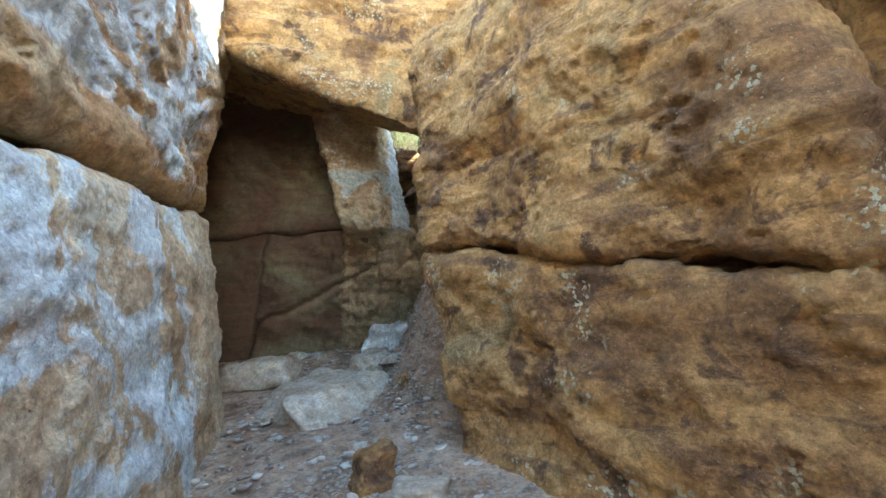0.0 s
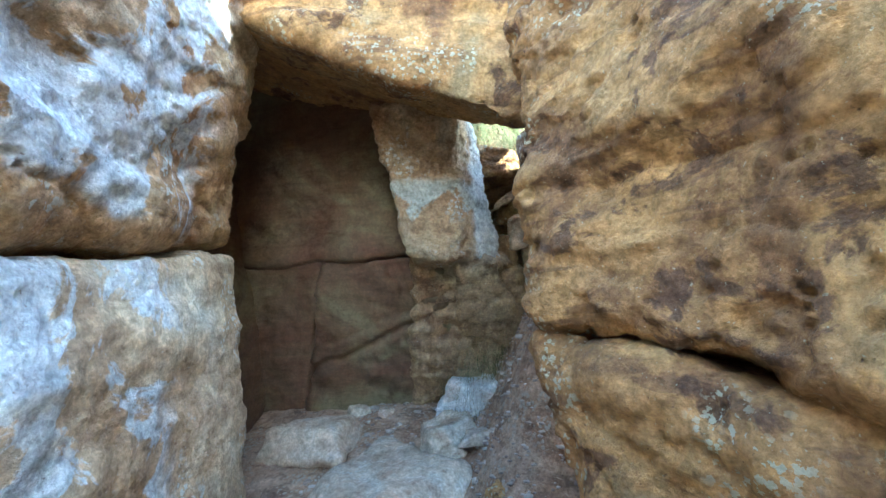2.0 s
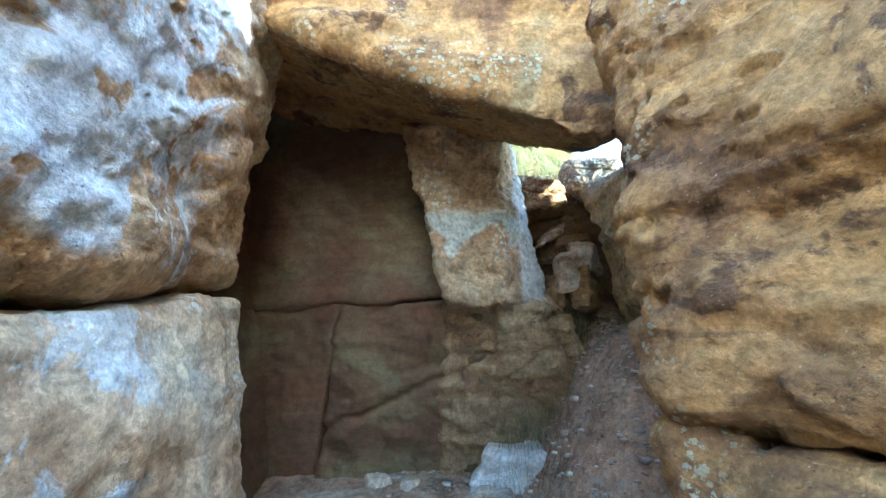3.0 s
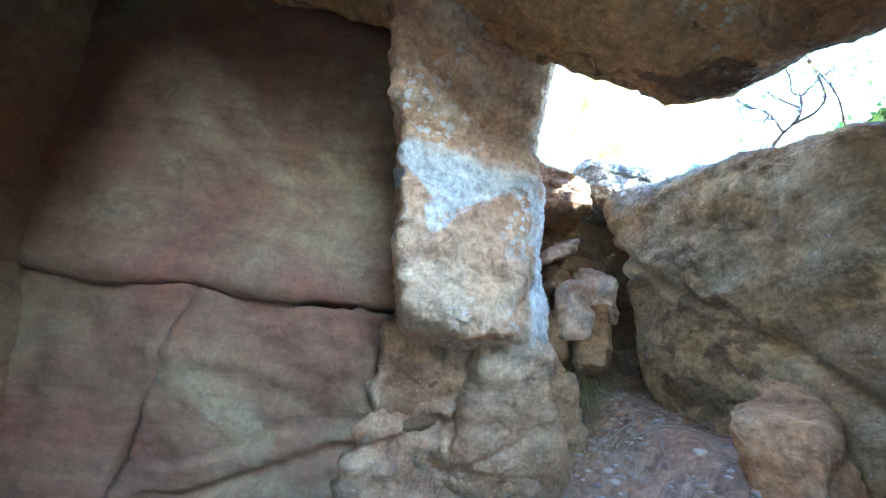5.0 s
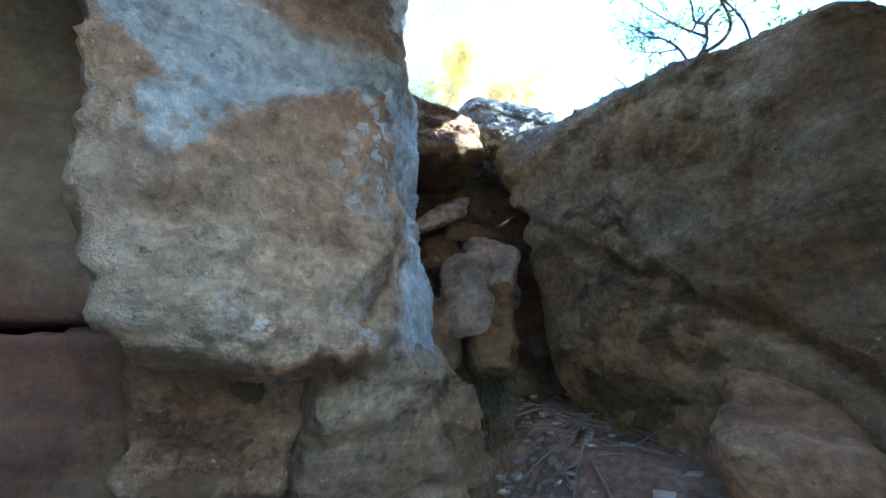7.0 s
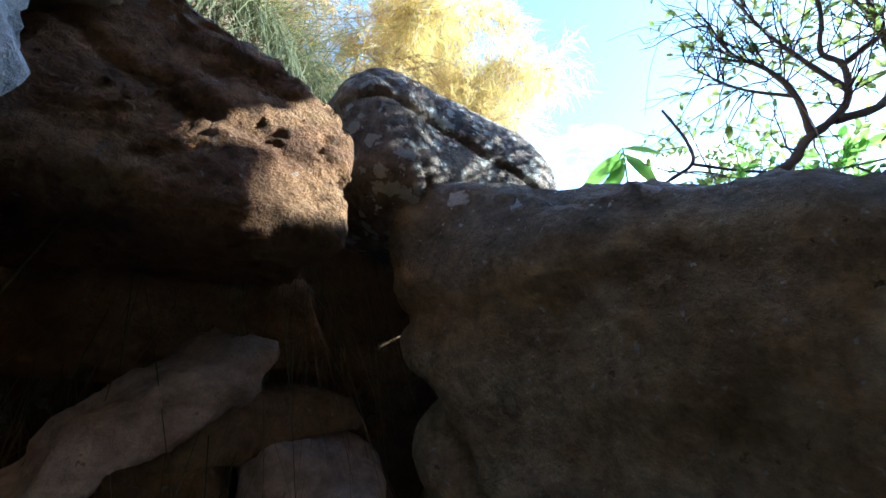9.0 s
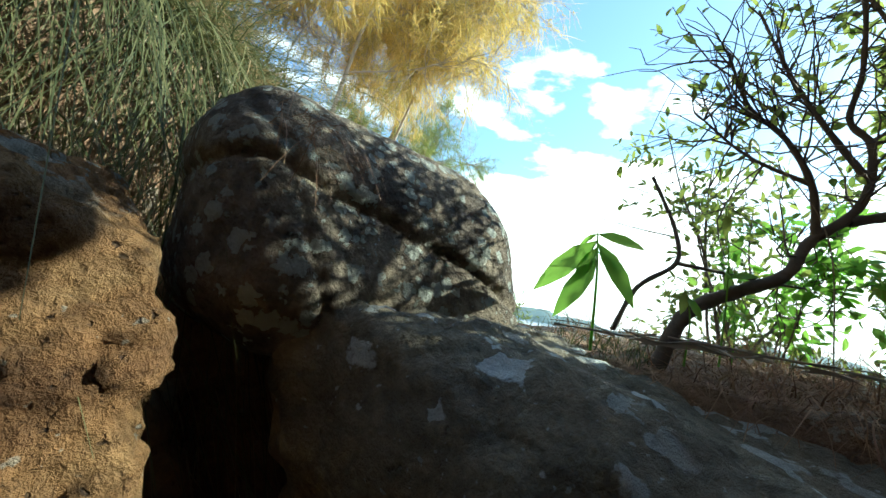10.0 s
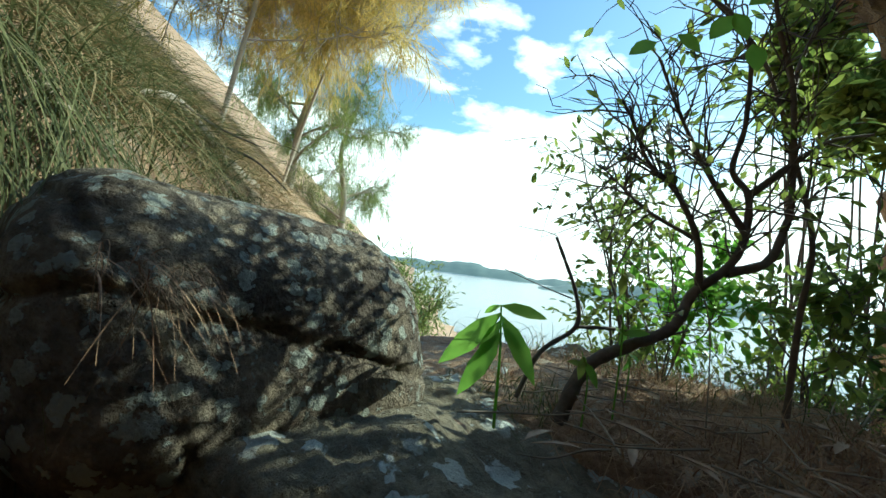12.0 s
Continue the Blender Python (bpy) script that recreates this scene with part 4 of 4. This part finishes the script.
part("crown", leaves(e, w + (0, 0, -0.25), rng.normal(0, 0.5, e.shape) + (0, 0, 1), rng.uniform(0.025, 0.05, len(e)), rng.uniform(0.012, 0.02, len(e))), LEAF, shrub, "small dark green leaves", False)


def on_slope(x, y):
    return (x, y, ground_z(x, y))


def bush(name, at, tall, wide, n_limbs, n_twigs, leaf, mat, seed, label, category="shrub", share=0.9, bark=BARK, lean=(0, 0), thick=0.02, low=0.3, even=0.65):
    """A many-stemmed bush or small tree: limbs, twigs and a crown of separate leaves."""
    r = np.random.default_rng(seed)
    ob = thing(name, label, category, at)
    cs = []
    for k in range(n_limbs):
        a = r.uniform(0, 2 * math.pi)
        top = np.array((math.cos(a) * wide * r.uniform(0.3, 1) + lean[0], math.sin(a) * wide * r.uniform(0.3, 1) + lean[1], tall * r.uniform(even, 1.0)))
        pts = [np.array(at) + top * u * (1, 1, 1) + r.normal(0, 0.06 * wide + 0.010 * tall, 3) * (u > 0) * (u < 1) + (0, 0, -0.05 * (u == 0)) for u in (0, 0.25, 0.5, 0.75, 1.0)]
        c = curve_points(pts, 5)
        cs.append(c)
        part("limb" if k else "trunk", tube(c, thick * r.uniform(0.6, 1), thick * 0.2, 6, 0.06), bark, ob)
    t, ends, ways = twigs_from(cs, n_twigs, r, (0.2 * wide, 0.75 * wide), max(0.002, thick * 0.13), 0.25, low)
    part("twig_spray", join(t), bark, ob)
    p = r.random(len(ends)) < share
    ends, ways = ends[p], ways[p]
    part("crown", leaves(ends, ways + (0, 0, -0.15), r.normal(0, 0.6, ends.shape) + (0, 0, 1), r.uniform(*leaf[0], len(ends)), r.uniform(*leaf[1], len(ends))), mat, ob, "", False)
    return ob


bush("shrub", (2.15, 5.8, ground_z(2.15, 5.8)), 1.35, 0.45, 6, 120, ((0.03, 0.055), (0.014, 0.024)), LEAF, 21, "leafy green shrub against the sky at the ledge's end", thick=0.012)
bush("shrub", (2.8, 5.75, ground_z(2.8, 5.75)), 1.7, 0.6, 6, 190, ((0.035, 0.065), (0.015, 0.026)), LEAF, 22, "leafy shrub growing below the lip of the ledge", thick=0.014)
bush("shrub", (2.4, 5.0, ground_z(2.4, 5.0)), 1.15, 0.4, 6, 170, ((0.03, 0.055), (0.014, 0.024)), LEAF, 23, "thin leafy shrub beside the outcrop", thick=0.012)
bush("shrub", (1.78, 5.6, ground_z(1.78, 5.6)), 0.45, 0.3, 5, 40, ((0.03, 0.06), (0.016, 0.028)), BROAD, 51, "low bright green bush at the lip of the ledge", thick=0.004)
bush("shrub", (1.95, 5.2, ground_z(1.95, 5.2)), 0.5, 0.32, 5, 50, ((0.03, 0.06), (0.016, 0.028)), LEAF, 52, "low leafy bush on the ledge by the outcrop", thick=0.006)
# Two added trees: crowns set in the sun's path to shade boulder and ledge.
bush("tree", (6.0, 4.95, ground_z(6.0, 4.95)), 8.6 - ground_z(6.0, 4.95), 0.32, 6, 560, ((0.12, 0.20), (0.05, 0.085)), LEAF, 53, "slender leafy tree added so its crown shades the lichen boulder", "tree", thick=0.03, low=0.84, even=0.9)
bush("tree", (5.25, 4.58, ground_z(5.25, 4.58)), 7.0 - ground_z(5.25, 4.58), 0.28, 4, 240, ((0.10, 0.16), (0.045, 0.07)), LEAF, 54, "leafy young tree added so its crown shades the ledge", "tree", thick=0.025, low=0.86, even=0.92)
bush("shrub", (3.9, 4.95, ground_z(3.9, 4.95)), 3.3, 0.8, 7, 260, ((0.05, 0.085), (0.02, 0.034)), LEAF, 27, "tall leafy shrub on the slope by the outcrop", thick=0.016)
bush("shrub", (3.0, 6.5, ground_z(3.0, 6.5)), 1.3, 0.5, 6, 150, ((0.05, 0.09), (0.01, 0.016)), NEEDLE, 24, "low pale green bush on the slope", thick=0.01)
bush("shrub", (3.9, 6.4, ground_z(3.9, 6.4)), 2.0, 0.7, 6, 170, ((0.06, 0.11), (0.012, 0.018)), NEEDLE, 25, "pale green bush on the slope above the lake", thick=0.012)
bush("shrub", (4.8, 6.0, ground_z(4.8, 6.0)), 3.0, 0.9, 7, 190, ((0.06, 0.11), (0.014, 0.022)), NEEDLE, 26, "feathery bush on the slope above the lake", thick=0.014)


for k, (bx, by, tall) in enumerate(((2.3, 7.6, 0.7), (3.0, 8.3, 0.8), (3.8, 8.6, 0.9), (2.9, 7.4, 0.6))):
    bush("shrub", on_slope(bx, by), tall, 0.5, 6, 120, ((0.05, 0.09), (0.01, 0.016)), NEEDLE, 40 + k, "low pale green bush on the sunny slope", thick=0.01)


def needle_tree(name, at, tall, wide, seed, mat, label, n_twigs=260, lean=(0.0, 0.0), thick=0.07):
    """A casuarina-like tree: a leaning trunk, limbs, twigs and tufts of long thin needles."""
    r = np.random.default_rng(seed)
    ob = thing(name, label, "tree", at)
    base = np.array(at, float)
    top = base + np.array((lean[0], lean[1], tall))
    trunk = curve_points([base - (0, 0, 0.3), base * 0.7 + top * 0.3 + r.normal(0, 0.1, 3), base * 0.35 + top * 0.65 + r.normal(0, 0.15, 3), top], 8)
    part("trunk", tube(trunk, thick, thick * 0.3, 8, 0.05), PALE_BARK, ob)
    cs = []
    for k in range(9):
        p = trunk[r.integers(len(trunk) // 6, len(trunk))]
        a = r.uniform(0, 2 * math.pi)
        d = np.array((math.cos(a), math.sin(a), r.uniform(0.0, 0.7))) * wide * r.uniform(0.5, 1)
        c = curve_points([p, p + d * 0.4 + r.normal(0, 0.07, 3), p + d * 0.75, p + d + (0, 0, -0.1 * wide)], 6)
        cs.append(c)
        part("limb", tube(c, thick * 0.35, thick * 0.08, 6, 0.05), PALE_BARK, ob)
    t, ends, ways = twigs_from(cs, n_twigs, r, (0.15 * wide, 0.5 * wide), 0.006, 0.05, 0.25)
    part("twig_spray", join(t), PALE_BARK, ob)
    k = np.repeat(np.arange(len(ends)), 4)
    way = ways[k] / np.linalg.norm(ways[k], axis=1, keepdims=True) + r.normal(0, 0.45, (len(k), 3))
    part("crown", blades(ends[k] + r.normal(0, 0.02, (len(k), 3)), way, r.uniform(0.08, 0.24, len(k)), r.uniform(0.004, 0.008, len(k)), 0.45, r, 3), mat, ob, "", False)
    return ob


def on_ground(x, y):
    return (x, y, ground_z(x, y))


needle_tree("tree", on_ground(4.6, 11.0), 2.4, 1.2, 31, NEEDLE, "feathery green tree lit by sun on the slope", 240)
needle_tree("tree", on_ground(3.5, 11.0), 3.0, 1.3, 32, NEEDLE, "yellow-green feathery tree on the slope", 300)
needle_tree("tree", on_ground(2.5, 9.6), 2.8, 1.3, 33, GOLD, "golden sunlit feathery tree on the slope", 320, (0.3, -0.6), 0.022)
needle_tree("tree", on_ground(1.5, 8.9), 2.5, 1.3, 34, GOLD, "golden-brown feathery tree behind the bank", 320, (0.2, -0.5), 0.022)
needle_tree("tree", on_ground(0.5, 8.5), 2.1, 1.2, 35, GOLD, "brownish feathery tree behind the bank", 290, (0.0, -0.5), 0.022)

dead = thing("fallen_branch", "pale grey fallen branch lying down the slope", "branch", on_ground(1.0, 8.0))
c = curve_points([(0.62, 7.55, ground_z(0.62, 7.55) + 0.05), (0.8, 7.62, ground_z(0.8, 7.62) + 0.16), (1.0, 7.75, ground_z(1.0, 7.75) + 0.12), (1.2, 7.95, ground_z(1.2, 7.95) + 0.05), (1.6, 8.3, ground_z(1.6, 8.3))], 6)
part("stem", tube(c, 0.018, 0.035, 7, 0.1), PALE_BARK, dead)
part("twig", tube(curve_points([c[14], c[14] + (0.2, -0.1, -0.05), c[14] + (0.42, -0.12, -0.18)], 5), 0.01, 0.004, 5), BARK, dead)
part("twig", tube(curve_points([c[6], c[6] + (0.15, -0.15, -0.1), c[6] + (0.38, -0.16, -0.13)], 5), 0.009, 0.003, 5), BARK, dead)

# ---- small plants, sticks and leaves on the ledge ----
plant = thing("broadleaf_plant", "young plant with broad bright green leaves at the ledge's edge", "plant", (0.85, 5.765, 4.06))
part("stem", tube(curve_points([(0.85, 5.765, 4.03), (0.858, 5.775, 4.18), (0.864, 5.789, 4.282)], 6), 0.0035, 0.002, 6), BROAD, plant)
LEAF_TIPS = [((0.862, 5.785, 4.265), (0.797, 5.86, 4.168)), ((0.86, 5.78, 4.225), (0.80, 5.811, 4.119)), ((0.864, 5.789, 4.28), (0.915, 5.72, 4.272)),
             ((0.862, 5.785, 4.26), (0.868, 5.706, 4.165)), ((0.86, 5.78, 4.24), (0.875, 5.738, 4.20)), ((0.862, 5.785, 4.25), (0.825, 5.80, 4.18)), ((0.864, 5.789, 4.28), (0.87, 5.83, 4.262))]
for a, b in LEAF_TIPS:
    a, b = np.array([a]), np.array([b])
    d = b - a
    ln = np.linalg.norm(d, axis=1) * 1.25
    part("leaf", leaves(a, d, np.array([(-0.6, -0.6, 0.4)]), ln, ln * 0.28, 0.2, 0.18), BROAD, plant)

stick = thing("dead_stick", "thin bare reddish stick standing up from the ledge", "stick", (0.95, 5.735, 4.1))
part("stem", tube(curve_points([(0.93, 5.76, 4.08), (0.967, 5.733, 4.182), (1.018, 5.675, 4.25), (1.018, 5.684, 4.324), (1.008, 5.709, 4.386), (1.001, 5.739, 4.45)], 6), 0.006, 0.004, 6, 0.1), BARK, stick)
part("twig", tube(curve_points([(1.018, 5.675, 4.25), (1.117, 5.617, 4.251), (1.235, 5.525, 4.249), (1.36, 5.49, 4.26)], 5), 0.005, 0.003, 6), BARK, stick)
part("twig", tube(curve_points([(1.016, 5.689, 4.311), (1.019, 5.767, 4.33), (1.018, 5.884, 4.363)], 5), 0.002, 0.001, 5), BARK, stick)

for at, tall, tips in (((1.12, 5.60, 4.07), 0.34, 9), ((1.75, 5.2, 4.05), 0.4, 8), ((1.33, 5.62, 4.06), 0.16, 6), ((1.02, 5.64, 4.06), 0.14, 5)):
    herb = thing("seedling", "small leafy seedling with green and yellowing leaves", "plant", at, "seedlings on the ledge")
    st = curve_points([np.array(at) - (0, 0, 0.03), np.array(at) + (0.01, 0.0, tall * 0.5), np.array(at) + (-0.02, 0.01, tall)], 6)
    part("stem", tube(st, 0.0025, 0.0012, 5), BROAD, herb)
    for k in range(tips):
        p = st[len(st) // 2 + rng.integers(len(st) // 2)][None]
        d = rng.normal(0, 1, (1, 3)) + (0, 0, -0.2)
        ln = rng.uniform(0.035, 0.065, 1)
        part("leaf", leaves(p, d, np.array([(-0.4, -0.5, 0.7)]), ln, ln * 0.45, 0.2, 0.2), BROAD if k % 3 else LEAF, herb)

twine = thing("long_grass_stem", "long arching dry grass stem bent over against the sky", "grass stem", (1.2, 5.42, 4.06))
part("stem", tube(curve_points([(1.2, 5.42, 4.04), (1.12, 5.43, 4.3), (1.038, 5.475, 4.413), (0.988, 5.545, 4.486), (0.941, 5.604, 4.543), (0.87, 5.667, 4.604), (0.841, 5.711, 4.634), (0.801, 5.798, 4.621)], 6), 0.0016, 0.0007, 5), TWIG, twine)
part("side_stem", tube(curve_points([(0.87, 5.667, 4.604), (0.882, 5.711, 4.504), (0.899, 5.74, 4.381)], 6), 0.0009, 0.0006, 5), TWIG, twine)

vine = thing("hanging_vine", "vine with round green leaves hanging by the shrub", "vine", (1.31, 5.43, 5.03))
part("stem", tube(curve_points([(1.31, 5.43, 5.03), (1.1, 5.42, 4.98), (0.98, 5.45, 4.9), (0.935, 5.553, 4.845)], 6), 0.002, 0.001, 5), BARK, vine)
for p, d in (((0.935, 5.553, 4.845), (-0.3, 0.6, -0.3)), ((0.95, 5.52, 4.86), (0.3, -0.6, -0.4)), ((0.951, 5.43, 4.88), (0.2, -0.4, -0.7)), ((0.96, 5.43, 4.88), (-0.2, 0.5, -0.6)), ((0.97, 5.41, 4.9), (0.1, -0.5, 0.3)), ((1.02, 5.40, 4.85), (0, -0.2, -0.8))):
    part("leaf", leaves(np.array([p]), np.array([d], float), np.array([(-0.7, -0.3, 0.4)]), np.array([0.055]), np.array([0.042]), 0.15, 0.1), BROAD, vine)

for k in range(44):
    x, y = rng.uniform(0.72, 1.6), rng.uniform(4.95, 5.8)
    a = rng.uniform(0, 2 * math.pi)
    ln = rng.uniform(0.05, 0.12, 1)
    z = max(ground_z(x, y), 4.05) + 0.02
    v, f = leaves(np.array([(x, y, z)]), np.array([(math.cos(a), math.sin(a), rng.uniform(-0.05, 0.12))]), np.array([(0.1, 0.1, 1.0)]), ln, ln * 0.2, 0.5, 0.1)
    tagged(mesh_object("fallen_leaf", v, f, LITTER), "curled brown fallen leaf on the ledge", "leaf", "fallen leaves on the ledge")
for k in range(34):
    x, y, a, ln = rng.uniform(0.75, 1.7), rng.uniform(4.95, 5.8), rng.uniform(0, 6.28), rng.uniform(0.12, 0.4)
    z = max(ground_z(x, y), 4.05) + 0.02
    pts = [(x + math.cos(a) * ln * u, y + math.sin(a) * ln * u, z + rng.uniform(0, 0.02)) for u in (0, 0.3, 0.65, 1.0)]
    v, f = tube(curve_points(pts, 4), 0.0025, 0.0012, 5)
    tagged(mesh_object("dead_twig", v, f, TWIG), "thin dead twig lying on the ledge", "twig", "dead twigs on the ledge")

# ---- litter inside the cave ----
for k in range(34):
    x, y, a, ln = rng.uniform(0.1, 0.75), rng.uniform(5.5, 6.3), rng.uniform(0, 6.28), rng.uniform(0.08, 0.35)
    pts = [(x + math.cos(a) * ln * u, y + math.sin(a) * ln * u, ground_z(x + math.cos(a) * ln * u, y + math.sin(a) * ln * u) + 0.03 + rng.uniform(0, 0.02)) for u in (0, 0.3, 0.65, 1.0)]
    v, f = tube(curve_points(pts, 4), rng.uniform(0.003, 0.007), 0.002, 5, 0.1)
    tagged(mesh_object("dead_twig", v, f, TWIG), "pale dead twig on the dark cave floor", "twig", "dead twigs in the cave")


def gravel(name, n, box, size, mat, label, seed):
    """Countless small angular stones bedded in the dirt."""
    r = np.random.default_rng(seed)
    p0, f0 = box_lattice(2, 2, 2)
    p0 = p0 / np.linalg.norm(p0, axis=1, keepdims=True) ** 0.6
    (x0, x1), (y0, y1) = box
    vs, fs = [], []
    for k in range(n):
        x, y = r.uniform(x0, x1), r.uniform(y0, y1)
        s = r.uniform(*size) * r.choice([0.6, 0.8, 1.0, 1.5])
        a = r.uniform(0, 6.28)
        q = (p0 + r.normal(0, 0.16, p0.shape)) * (s, s * r.uniform(0.5, 0.9), s * r.uniform(0.25, 0.5)) * 0.5
        q = np.stack([q[:, 0] * math.cos(a) - q[:, 1] * math.sin(a), q[:, 0] * math.sin(a) + q[:, 1] * math.cos(a), q[:, 2]], axis=1)
        vs.append(q + (x, y, ground_z(x, y) + s * 0.06))
        fs.append(f0 + k * len(p0))
    tagged(mesh_object(name, np.concatenate(vs), np.concatenate(fs), mat, None, False), label, "gravel", kind="stuff")


gravel("gravel", 1500, ((-2.2, 0.5), (1.2, 6.9)), (0.02, 0.07), GRAVEL, "loose pebbles and stone chips on the dirt", 3)
n = 900
lx, ly = rng.uniform(-1.9, 0.35, n), rng.uniform(1.4, 6.6, n)
la = rng.uniform(0, 2 * math.pi, n)
v, f = leaves(np.stack([lx, ly, height(lx, ly) + 0.025], axis=1), np.stack([np.cos(la), np.sin(la), rng.normal(0, 0.15, n)], axis=1), rng.normal(0, 0.25, (n, 3)) + (0, 0, 1.0), rng.uniform(0.03, 0.09, n), rng.uniform(0.01, 0.022, n), 0.4, 0.15)
tagged(mesh_object("leaf_litter", v, f, LITTER), "dry brown leaf litter on the passage floor", "leaf litter", kind="stuff")
gravel("bank_gravel", 700, ((-0.6, 0.8), (3.8, 6.3)), (0.015, 0.05), GRAVEL, "small stone chips on the rubble bank", 4)
